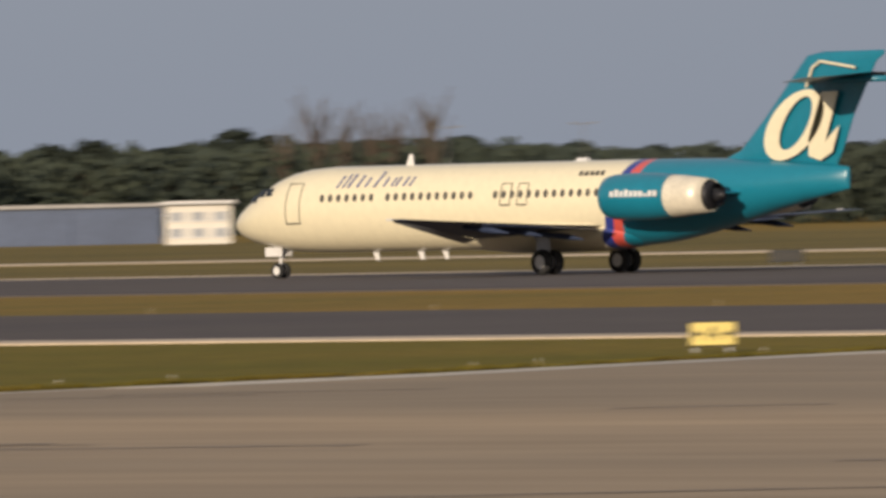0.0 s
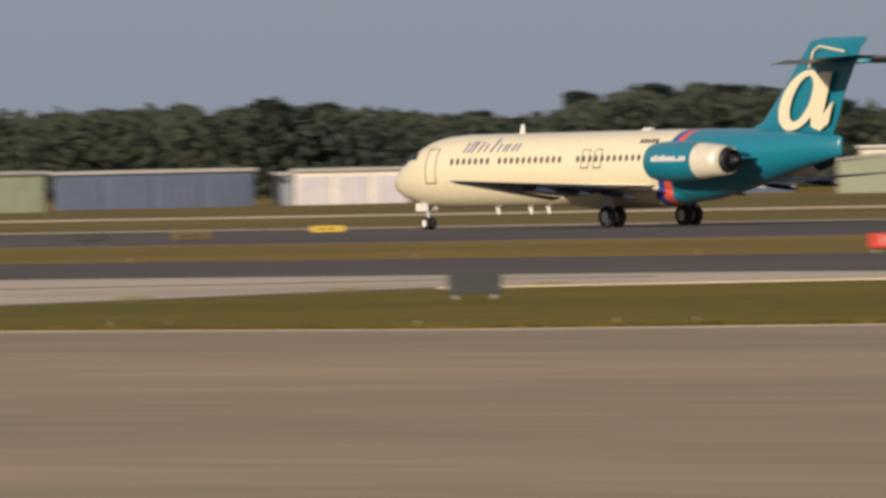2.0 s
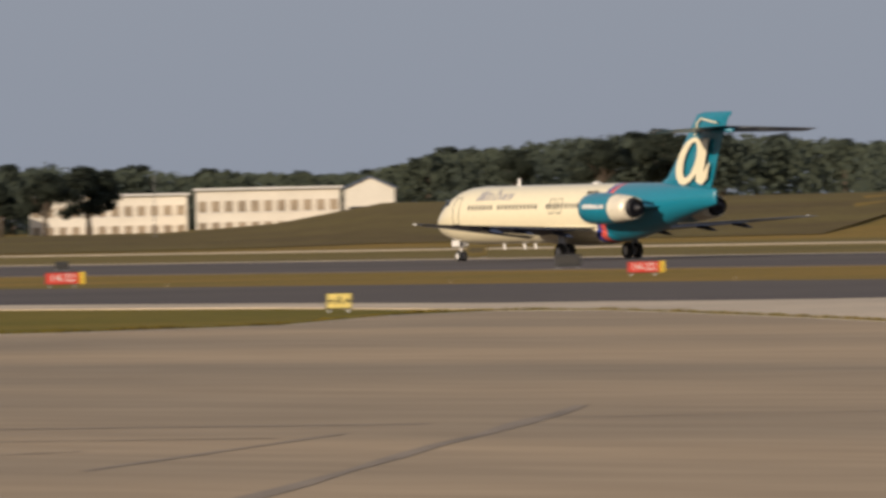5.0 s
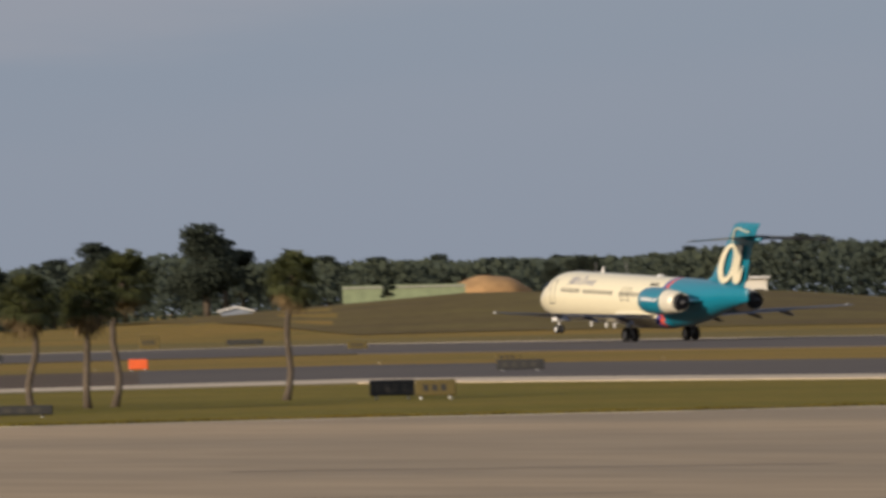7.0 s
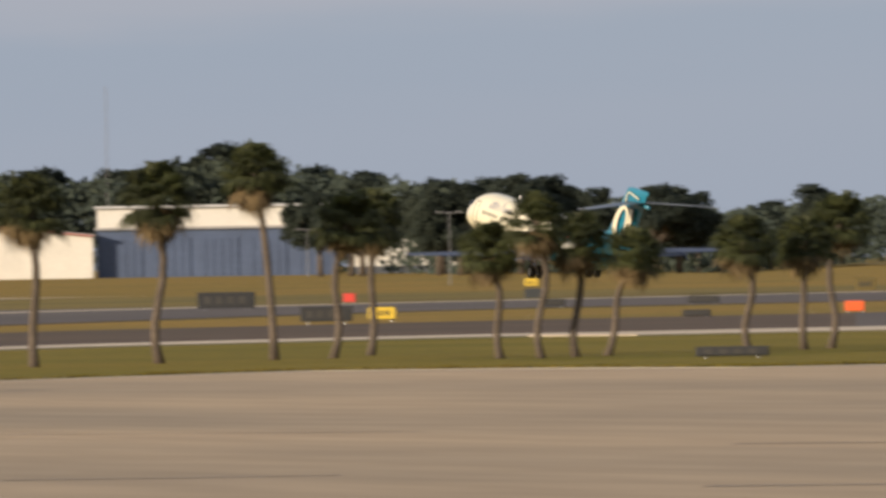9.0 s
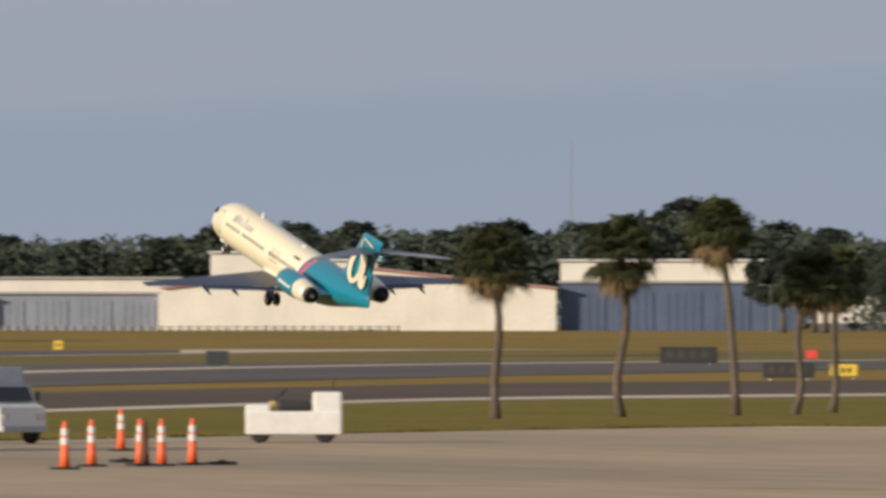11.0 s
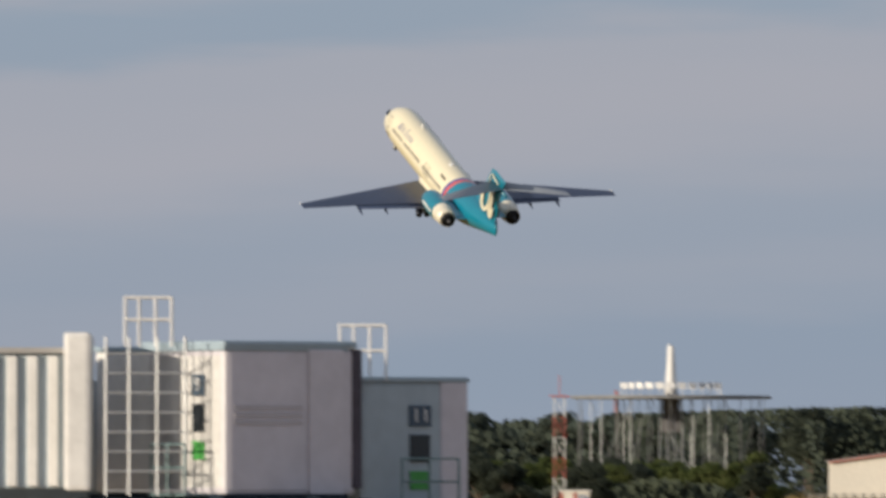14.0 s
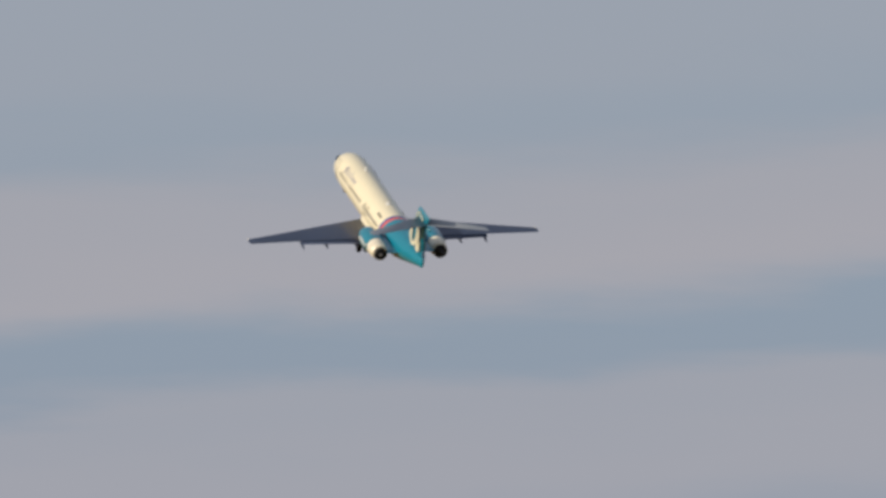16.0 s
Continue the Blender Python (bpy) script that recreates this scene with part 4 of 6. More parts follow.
shed("terminal_annex", "low blue-walled building with a row of square windows", 50.40, 49.86, 1260, 3.7, WALLBLUE, ROOFGREY, 10, windows=9)
shed("storage_building", "plain white block shed on the airfield", 50.93, 50.46, 1200, 3.1, WALLWHITE, ROOFGREY, 10, doors=2, door_mat=WALLWHITE)
shed("storage_building", "long white-fronted building with blue lower wall", 51.64, 51.08, 1250, 3.1, WALLBLUE, WHITE, 10, windows=6)
shed("storage_building", "white low building with plain pale doors", 52.14, 51.62, 1200, 3.3, WALLWHITE, ROOFGREY, 10, doors=3, door_mat=BRIDGEGREY)
shed("storage_building", "small slate-grey lean-to beside a white building", 52.24, 52.15, 1204, 3.0, WALLGREY, ROOFGREY, 8)
shed("hangar", "long slate-grey metal hangar with pale roof", 53.24, 52.33, 1200, 3.5, WALLBLUE, ROOFGREY, 14, doors=4, door_mat=WALLBLUE)
shed("hangar", "sage-green metal hangar with pale roof edge", 53.64, 53.28, 1150, 3.6, WALLGREEN, ROOFGREY, 12, turn=12, doors=1, door_mat=WALLGREEN)
shed("office_block", "two-storey cream building with a band of windows", 63.26, 62.9, 1650, 6.1, WALLWHITE, WHITE, 12, windows=7, rows=2, base=0, glazing=TANGLASS)
shed("office_block", "two-storey cream building behind oaks", 62.62, 61.9, 1660, 6.5, WALLWHITE, WHITE, 12, windows=12, rows=2, base=0, glazing=TANGLASS)
shed("office_block", "long two-storey white building behind a grass bank", 61.86, 61.2, 1650, 7.0, WALLWHITE, WHITE, 12, windows=11, rows=2, base=0, glazing=TANGLASS)
shed("house", "small white house with a blue roof among trees", 61.18, 60.95, 1700, 8.4, WALLWHITE, WALLBLUE, 9, gable=1.6, windows=2, base=1)
shed("shed", "small white open shed beyond the grass bank", 64.26, 64.12, 1650, 5.7, WALLWHITE, WHITE, 6, windows=2, base=2)
shed("shed", "small pale shelter on the far grass", 66.62, 66.48, 1450, 3.25, WALLGREY, WHITE, 4, gable=0.5)
shed("warehouse", "long white low warehouse behind dark trees", 69.3, 68.75, 1860, 7.4, WALLWHITE, WHITE, 15, doors=3, door_mat=WALLWHITE, base=1)
# hangar row
H1 = shed("hangar", "large white metal hangar with a red-trimmed gable", 74.1, 73.13, 1800, 8.5, WALLWHITE, ROOFGREY, 60, gable=2.1, base=0.9)
shed("hangar", "recessed blue-grey hangar front between white gables", 73.10, 72.30, 1803, 6.6, WALLGREY, ROOFGREY, 45, doors=4, door_mat=WALLGREY, base=0.9)
shed("fascia_block", "long pale roof block behind the recessed hangar front", 73.75, 72.2, 1866, 9.0, WALLWHITE, ROOFGREY, 30, base=0.9)
H3 = shed("hangar", "very large white metal hangar with a red-trimmed gable", 72.28, 70.48, 1800, 10.3, WALLWHITE, ROOFGREY, 60, gable=3.0, base=0.9)
shed("hangar", "blue-doored hangar with a deep white fascia", 70.46, 69.36, 1803, 8.2, WALLBLUE, ROOFGREY, 40, doors=5, door_mat=WALLBLUE, base=0.9)
shed("fascia_block", "long white block above the blue hangar doors", 70.46, 69.42, 1870, 11.6, WALLWHITE, WHITE, 10, base=0.9)
shed("upper_block", "white boxy block standing behind the hangar roofs", 72.06, 71.66, 1905, 13.0, WALLWHITE, WHITE, 14, base=0.9)
shed("upper_block", "lower white boxy block behind the hangar roofs", 71.64, 71.3, 1905, 11.8, WALLWHITE, WHITE, 14, base=0.9)
REDTRIM = mat("red_trim", (0.42, 0.12, 0.10), 0.5, var=0.08)
for H, w, h, g in ((H1, 30.4, 7.6, 2.1), (H3, 56.5, 9.4, 3.0)):
    bm = B()
    for s in (-1, 1):
        loft(bm, [[(s * w / 2, -0.55, h - g - 0.1), (s * w / 2, -0.42, h - g - 0.1), (s * w / 2, -0.42, h - g + 0.10), (s * w / 2, -0.55, h - g + 0.10)],
                  [(0, -0.55, h - 0.1), (0, -0.42, h - 0.1), (0, -0.42, h + 0.10), (0, -0.55, h + 0.10)]])
    part("trim", bm, REDTRIM, H, "red gable trim")
    n = int(w / 3.5)
    for i in range(1, n):
        x = -w / 2 + w * i / n
        part("panel_seam", box(B(), x - 0.05, -0.03, 0, x + 0.05, 0.02, h - g - 0.2), WALLWHITE, H)


def control_tower():
    t = thing("control_tower", "tall cream concrete control tower with a dark cab", "control tower", m=facing(48.66, 1250, 0))
    bm = B()
    box(bm, -3.8, 0, 0, 3.8, 7.6, 17.6, 0.25)
    sh = part("shaft", bm, TOWER, t, "cream concrete shaft")
    for x in (-1.3, 1.3):
        part("groove", box(B(), x - 0.12, -0.06, 0, x + 0.12, 0.02, 17.0), mat("groove_shadow_paint", (0.42, 0.38, 0.32), 0.8, var=0.06), sh)
    bm = B()
    loft(bm, [[(3.7 * math.cos(a), 3.8 + 3.7 * math.sin(a), 17.5) for a in [math.pi / 4 * k + math.pi / 8 for k in range(8)]],
              [(5.2 * math.cos(a), 3.8 + 5.2 * math.sin(a), 19.0) for a in [math.pi / 4 * k + math.pi / 8 for k in range(8)]]])
    part("gallery", bm, mat("charcoal_gallery", (0.06, 0.05, 0.05), 0.6, var=0.1), t, "charcoal flared gallery")
    bm = B()
    loft(bm, [[(4.2 * math.cos(a), 3.8 + 4.2 * math.sin(a), 19.0) for a in [math.pi / 4 * k + math.pi / 8 for k in range(8)]],
              [(5.0 * math.cos(a), 3.8 + 5.0 * math.sin(a), 22.0) for a in [math.pi / 4 * k + math.pi / 8 for k in range(8)]]])
    part("cab", bm, GLASS, t, "dark glazed cab")
    bm = B()
    loft(bm, [[(5.3 * math.cos(a), 3.8 + 5.3 * math.sin(a), 22.0) for a in [math.pi / 4 * k + math.pi / 8 for k in range(8)]],
              [(5.3 * math.cos(a), 3.8 + 5.3 * math.sin(a), 22.6) for a in [math.pi / 4 * k + math.pi / 8 for k in range(8)]]])
    part("roof", bm, WHITE, t)
    bm = B()
    rod(bm, (3.8, 1.5, 14.5), (5.2, 1.5, 15.2), 0.06, n=6)
    rod(bm, (5.2, 1.5, 14.2), (5.2, 1.5, 17), 0.05, n=6)
    rod(bm, (4.7, 1.5, 15.6), (5.8, 1.5, 15.6), 0.06, n=6)
    part("aerial", bm, STEEL, t, "thin steel aerial bracket")


control_tower()


POLEGREY = mat("weathered_pole_grey", (0.20, 0.20, 0.20), 0.7, var=0.12, scale=1.0)


def pole(az, d, top, r=0.12, lamp=True, paint=None):
    t = thing("light_pole", "stout faded red pole standing behind the beacon" if paint else "slim grey light pole standing at the airfield edge", "pole", "light poles", facing(az, d))
    z = top - height(az, d)
    part("mast", rod(B(), (0, 0, -0.1), (0, 0, z), r, r * 0.6, 8), paint or POLEGREY, t)
    if lamp:
        bm = B()
        rod(bm, (0, 0, z - 0.1), (0.9, 0, z), 0.05, n=6)
        rod(bm, (0, 0, z - 0.1), (-0.9, 0, z), 0.05, n=6)
        box(bm, 0.8, -0.15, z - 0.06, 1.4, 0.15, z + 0.08, 0.02)
        box(bm, -1.4, -0.15, z - 0.06, -0.8, 0.15, z + 0.08, 0.02)
        part("lamp_head", bm, POLEGREY, t)


for az, d, top, lamp in ((42.42, 1330, 11.4, True), (41.80, 1330, 11.5, True), (45.95, 1330, 9.2, True), (55.05, 1340, 6.4, True), (55.92, 1340, 7.0, True), (54.7, 1340, 6.6, True), (56.07, 1340, 6.9, True),
                         (62.05, 1400, 8.2, False), (68.85, 1300, 8.0, True), (64.9, 1590, 8.0, False), (64.76, 1590, 8.2, False), (70.41, 1960, 31.0, False), (71.08, 1960, 16.5, False), (69.5, 1500, 7.0, True)):
    pole(az, d, top, 0.075 if d < 1900 else 0.09, lamp)


# ======== navigation stations ========
def beacon(az, d, deck, radius, posts, label, ring):
    slim, tall = (0.70, 1.13) if ring else (1.0, 1.0)
    z0 = height(az, d)
    t = thing("radio_beacon", label, "radio beacon", m=facing(az, d))
    dz = deck - z0
    bm = B()
    loft(bm, [[(radius * math.cos(2 * math.pi * i / 40), radius * math.sin(2 * math.pi * i / 40), z) for i in range(40)] for z in (dz - 0.32, dz)])
    part("deck", bm, POLEGREY if ring else STEEL, t, "round grey steel deck")
    rng = random.Random(int(az * 10))
    for i in range(posts):
        a = 2 * math.pi * i / posts + 0.1
        for rr in (radius * 0.93, radius * 0.55):
            bm = B()
            rod(bm, (rr * math.cos(a), rr * math.sin(a), -0.1), (rr * math.cos(a), rr * math.sin(a), dz - 0.3), 0.045 if ring else 0.11, n=6)
            if dz > 4 and i % 2:
                a2 = 2 * math.pi * (i + 1) / posts + 0.1
                rod(bm, (rr * math.cos(a), rr * math.sin(a), dz * 0.35), (rr * math.cos(a2), rr * math.sin(a2), dz - 0.4), 0.03, n=5)
            part("post", bm, STEEL if ring and i % 3 == 0 else POLEGREY, t, "thin grey steel post")
    box_h = min(dz - 0.4, 3.4)
    hw = 0.9 if ring else 5.2
    part("hut", box(B(), -hw, -hw, dz - 0.35 - box_h, hw, hw, dz - 0.35, 0.05), mat("grey_hut", (0.17, 0.16, 0.17), 0.7, var=0.1) if ring else mat("dark_maroon_hut", (0.055, 0.036, 0.038), 0.8, var=0.15), t, "dark equipment hut below the deck")
    if ring:
        for x in (-1.3, -0.45, 0.45, 1.3):
            part("column", rod(B(), (x, -1.4, -0.1), (x * 0.8, -1.4, dz - 0.3), 0.07, n=6), STEEL, t)
        for k in range(5):
            part("brace", rod(B(), (-1.3, -1.4, k * dz / 5), (1.2, -1.4, (k + 1) * dz / 5 - 0.4), 0.04, n=5), STEEL, t)
    bm = B()
    prof = [(1.05, dz), (0.78, dz + 1.5 * tall), (0.58, dz + 3.2 * tall), (0.50, dz + 4.4 * tall), (0.3, dz + 4.65 * tall), (0.02, dz + 4.75 * tall)]
    loft(bm, [[(slim * r * math.cos(2 * math.pi * i / 24), slim * r * math.sin(2 * math.pi * i / 24), z) for i in range(24)] for r, z in prof])
    part("cone", bm, WHITE, t, "white antenna cone", smooth=True)
    if ring:
        for i in range(28):
            a = 2 * math.pi * i / 28
            bm = box(B(), -0.42, -0.04, dz + 0.75, 0.42, 0.04, dz + 1.35, 0.02, Matrix.Translation((5.2 * math.cos(a), 5.2 * math.sin(a), 0)) @ Matrix.Rotation(a + math.pi / 2, 4, "Z"))
            rod(bm, (5.2 * math.cos(a), 5.2 * math.sin(a), dz), (5.2 * math.cos(a), 5.2 * math.sin(a), dz + 0.8), 0.03, n=5)
            part("screen_panel", bm, WHITE, t)
    return t


beacon(57.62, 740, 2.5, 8.6, 14, "low radio beacon with a white cone on a round deck", False)
beacon(74.82, 1300, 12.38, 10.4, 15, "radio beacon with a white cone high on steel posts", True)


def lattice_mast(az, d, top):
    t = thing("lattice_mast", "red and white lattice mast beside a small hut", "mast", m=facing(az, d))
    z0 = height(az, d)
    h = top - z0
    bands = 6
    red, wht = mat("red_mast_paint", (0.45, 0.10, 0.07), 0.6, var=0.1), WHITE
    for k in range(bands):
        a, b = h * k / bands, h * (k + 1) / bands
        bm = B()
        for x, y in ((-0.5, -0.5), (0.5, -0.5), (0.5, 0.5), (-0.5, 0.5)):
            rod(bm, (x, y, a), (x, y, b), 0.05, n=6)
        for (x, y), (x2, y2) in (((-0.5, -0.5), (0.5, -0.5)), ((0.5, -0.5), (0.5, 0.5)), ((0.5, 0.5), (-0.5, 0.5)), ((-0.5, 0.5), (-0.5, -0.5))):
            rod(bm, (x, y, a), (x2, y2, b), 0.03, n=5)
            rod(bm, (x, y, b), (x2, y2, b), 0.03, n=5)
        part("mast_section", bm, red if k % 2 == 0 else wht, t)
    part("platform", box(B(), -0.9, -0.9, h, 0.9, 0.9, h + 0.12, 0.02), red, t)
    bm = B()
    rod(bm, (0, 0, h), (0, 0, h + 2.0), 0.05, n=6)
    part("rod", bm, red, t)


lattice_mast(75.33, 1150, 11.2)
pole(75.07, 1500, 14.5, 0.28, False, mat("red_pole_paint", (0.42, 0.13, 0.10), 0.6, var=0.12, scale=0.6))
t = thing("equipment_hut", "small pink-white equipment hut with a red corner", "hut", m=facing(75.26, 1145))
part("wall", box(B(), -1.35, 0, -0.1, 1.35, 2.4, 2.55, 0.04), WALLWHITE, t)
part("red_panel", box(B(), -0.12, -0.05, 0, 0.22, -0.004, 2.4), REDTRIM, t)
part("red_panel", box(B(), -1.34, -0.05, 0, -1.05, -0.004, 2.4), REDTRIM, t)
part("window", box(B(), 0.55, -0.07, 1.3, 0.95, -0.052, 1.9, 0.01), WHITE, t)
part("grey_door", box(B(), 0.35, -0.05, 0, 1.2, -0.004, 2.2, 0.01), WALLGREY, t)
part("roof", box(B(), -1.5, -0.15, 2.55, 1.5, 2.55, 2.68, 0.02), WHITE, t)


def fence(az0, az1, d, n):
    t = thing("fence", "long pale chain fence with dark posts before the hangars", "fence", m=facing((az0 + az1) / 2, d))
    w = abs(az0 - az1) * math.pi / 180 * d
    for i in range(n):
        x = -w / 2 + w * i / (n - 1)
        part("post", box(B(), x - 0.09, -0.07, -0.1, x + 0.09, 0.07, 0.85, 0.02), SOOT, t)
    bm = B()
    for z in (0.25, 0.62):
        box(bm, -w / 2, -0.03, z, w / 2, 0.03, z + 0.13)
    part("rail", bm, mat("weathered_fence_rail", (0.36, 0.34, 0.30), 0.7, var=0.12, scale=0.5), t)


fence(74.2, 71.2, 1560, 70)
# sand heap and pale green cloth-covered rows beyond the bank
t = thing("sand_heap", "smooth heap of orange sand beyond the grass bank", "sand heap", m=facing(65.39, 1660, 4.2))
bm = B()
bmesh.ops.create_uvsphere(bm, u_segments=24, v_segments=12, radius=1)
for v in bm.verts:
    k = 1 + 0.12 * noise.noise(v.co * 2.3)
    v.co = Vector((v.co.x * 5.6 * k, v.co.y * 4 * k, max(v.co.z, -0.2) * 2.6 * k))
part("mound", bm, mat("orange_sand", (0.42, 0.25, 0.11), 0.9, var=0.12, scale=0.6), t, smooth=True)
shed("covered_rows", "long low pale green covered rows beyond the bank", 66.06, 65.5, 1640, 5.6, mat("pale_green_cloth", (0.24, 0.29, 0.17), 0.8, var=0.1), mat("pale_green_cloth", (0.24, 0.29, 0.17), 0.8), 6, base=3.2, overhang=0.05)


def rubble(az0, az1, d, count):
    """A low bank of broken grey stone, too many pieces to count."""
    rng = random.Random(31)
    vs, fs = [], []
    w = radians(abs(az0 - az1)) * d
    for _ in range(count):
        f = rng.uniform(-0.5, 0.5) * w
        rise = 0.62 + 0.28 * noise.noise(Vector((f * 0.11, 2.0, 0)))
        u = rng.uniform(-1, 1)
        c = Vector((f, u * 1.6, rise * (1 - abs(u)) * rng.uniform(0.5, 1.0)))
        r = rng.uniform(0.14, 0.34)
        k = len(vs)
        turn = Euler((rng.uniform(0, 6), rng.uniform(0, 6), rng.uniform(0, 6))).to_matrix()
        for p in ((1, 0, 0), (-1, 0, 0), (0, 0.8, 0), (0, -0.8, 0), (0, 0, 0.65), (0, 0, -0.65)):
            vs.append(tuple(c + turn @ (Vector(p) * r * rng.uniform(0.8, 1.2))))
        for a, b, e in ((0, 2, 4), (2, 1, 4), (1, 3, 4), (3, 0, 4), (2, 0, 5), (1, 2, 5), (3, 1, 5), (0, 3, 5)):
            fs.append((k + a, k + b, k + e))
    ob = leaf_part("rubble", vs, fs, mat("mauve_grey_stone", (0.25, 0.225, 0.22), 0.9, var=0.2, scale=0.8, fine=6, per_island=0.3), None)
    ob.matrix_basis = facing((az0 + az1) / 2, d)
    tagged(ob, "low bank of broken mauve-grey stone below the thicket", "rubble", kind="stuff")


rubble(76.4, 74.15, 1235, 1900)


# ======== airfield signs ========
def words(text, size, parent, pos, material, label):
    cu = bpy.data.curves.new("lettering", "FONT")
    cu.body, cu.size, cu.extrude = text, size, 0.006
    cu.align_x, cu.align_y = "CENTER", "CENTER"
    tmp = bpy.data.objects.new("lettering", cu)
    scene.collection.objects.link(tmp)
    bpy.context.view_layer.update()
    me = bpy.data.meshes.new_from_object(tmp.evaluated_get(bpy.context.evaluated_depsgraph_get()))
    bpy.data.objects.remove(tmp)
    me.materials.clear()
    me.materials.append(material)
    ob = new("lettering", me)
    ob.parent = parent
    ob.matrix_basis = Matrix.Translation(pos) @ Matrix.Rotation(radians(90), 4, "X")
    return tagged(ob, label)


SIGN_LOOK = {"arrowA": (mat("pale_yellow_face", (0.80, 0.64, 0.20), 0.5, var=0.05, scale=2), "yellow taxiway sign with a black A and arrows"), "black": (BLACK, "black airfield sign box seen on the grass"),
             "dark": (mat("dark_grey_box", (0.036, 0.04, 0.042), 0.6, var=0.1), "dark grey airfield equipment box on the grass"),
             "red14": (SIGNRED, "red runway sign lettered in white on the grass"), "red": (SIGNRED, "small red runway sign on the grass"),
             # brown: yellow sign whose shaded side is put into the face colour
             "yellow": (SIGNYEL, "yellow taxiway direction sign on the grass"), "brown": (mat("shaded_yellow_face", (0.11, 0.08, 0.018), 0.6, var=0.1), "yellow airfield sign, its shaded brown painted in, on the grass"),
             "orange": (ORANGE, "low orange barrier marker beside the taxiway")}


def sign(x, y, w, h, look_kind):
    face, label = SIGN_LOOK[look_kind]
    az = math.degrees(math.atan2(y, x))
    t = thing("airfield_sign", label, "airfield sign", "airfield signs", Matrix.Translation((x, y, 0.0)) @ Matrix.Rotation(radians(az - 90 + (6 if look_kind in ("arrowA", "red14") else 0)), 4, "Z"))
    leg = min(0.14, h * 0.2)
    part("cabinet", box(B(), -w / 2, 0, leg, w / 2, 0.28, h, 0.02), BLACK if look_kind in ("arrowA", "red14", "yellow", "red") else face, t, "sign cabinet")
    if look_kind != "dark":
        part("face", box(B(), -w / 2 + 0.03, -0.03, leg + 0.03, w / 2 - 0.03, -0.004, h - 0.03, 0.008), face, t, "flat sign face")
    for s in (-0.36, 0.36):
        part("leg", rod(B(), (w * s, 0.14, -0.05), (w * s, 0.14, leg + 0.05), 0.04, n=8), STEEL, t)
    zc = (leg + h) / 2
    if look_kind == "arrowA":
        words("A", h * 0.62, t, (0, -0.036, zc), BLACK, "black letter A")
        for s in (-1, 1):
            bm = B()
            box(bm, s * w * 0.20, -0.045, zc - h * 0.035, s * w * 0.40, -0.033, zc + h * 0.035)
            loft(bm, [[(s * w * 0.44, yy, zc), (s * w * 0.33, yy, zc + h * 0.15), (s * w * 0.33, yy, zc - h * 0.15)] for yy in (-0.046, -0.032)])
            part("arrow", bm, BLACK, t, "black arrow")
    elif look_kind == "red14":
        words("14-32", min(h * 0.72, w * 0.36), t, (0, -0.036, zc), WHITE, "white runway numbers")
        part("end_panel", box(B(), w / 2, 0, leg, w / 2 + w * 0.16, 0.28, h, 0.02), SIGNYEL, t, "yellow end panel")
    elif look_kind in ("yellow", "brown"):
        for k in range(3):
            bm = box(B(), -w * 0.3 + k * w * 0.22, -0.04, zc - h * 0.16, -w * 0.3 + k * w * 0.22 + w * 0.12, -0.031, zc + h * 0.16)
            part("writing", bm, BLACK, t, "unreadable black bars")
    elif look_kind == "black" and w > 1.1:
        for k in range(4):
            bm = box(B(), -w * 0.38 + k * w * 0.2, -0.04, zc - h * 0.2, -w * 0.38 + k * w * 0.2 + w * 0.11, -0.031, zc + h * 0.2)
            part("writing", bm, mat("faded_sign_bar", (0.05, 0.046, 0.04), 0.7, var=0.1), t, "faint unreadable bars")


SIGNS_NEAR = [
    (185.2, 162.3, 0.94, 0.63, "arrowA"),
    (269.1, 270.6, 2.46, 0.65, "black"),
    (273.6, 271.5, 0.83, 0.66, "black"),
    (426.1, 368.9, 1.52, 0.71, "black"),
    (301.2, 338.3, 1.23, 0.65, "black"),
    (268.2, 312.9, 1.86, 0.67, "red14"),
    (428.3, 490.4, 1.61, 0.59, "yellow"),
    (523.4, 607.3, 1.81, 0.51, "yellow"),
    (181.6, 226.9, 1.25, 0.63, "dark"),
    (380.4, 486.8, 1.67, 0.45, "yellow"),
    (350.1, 458.2, 1.82, 0.47, "brown"),
    (346.4, 461.1, 1.56, 0.47, "black"),
    (369.7, 508.2, 1.42, 0.62, "yellow"),
    (391.5, 557.6, 2.00, 0.49, "black"),
    (307.7, 442.4, 1.22, 0.92, "black"),
    (240.5, 361.6, 1.47, 0.78, "black"),
    (355.0, 552.9, 0.53, 0.59, "yellow"),
]
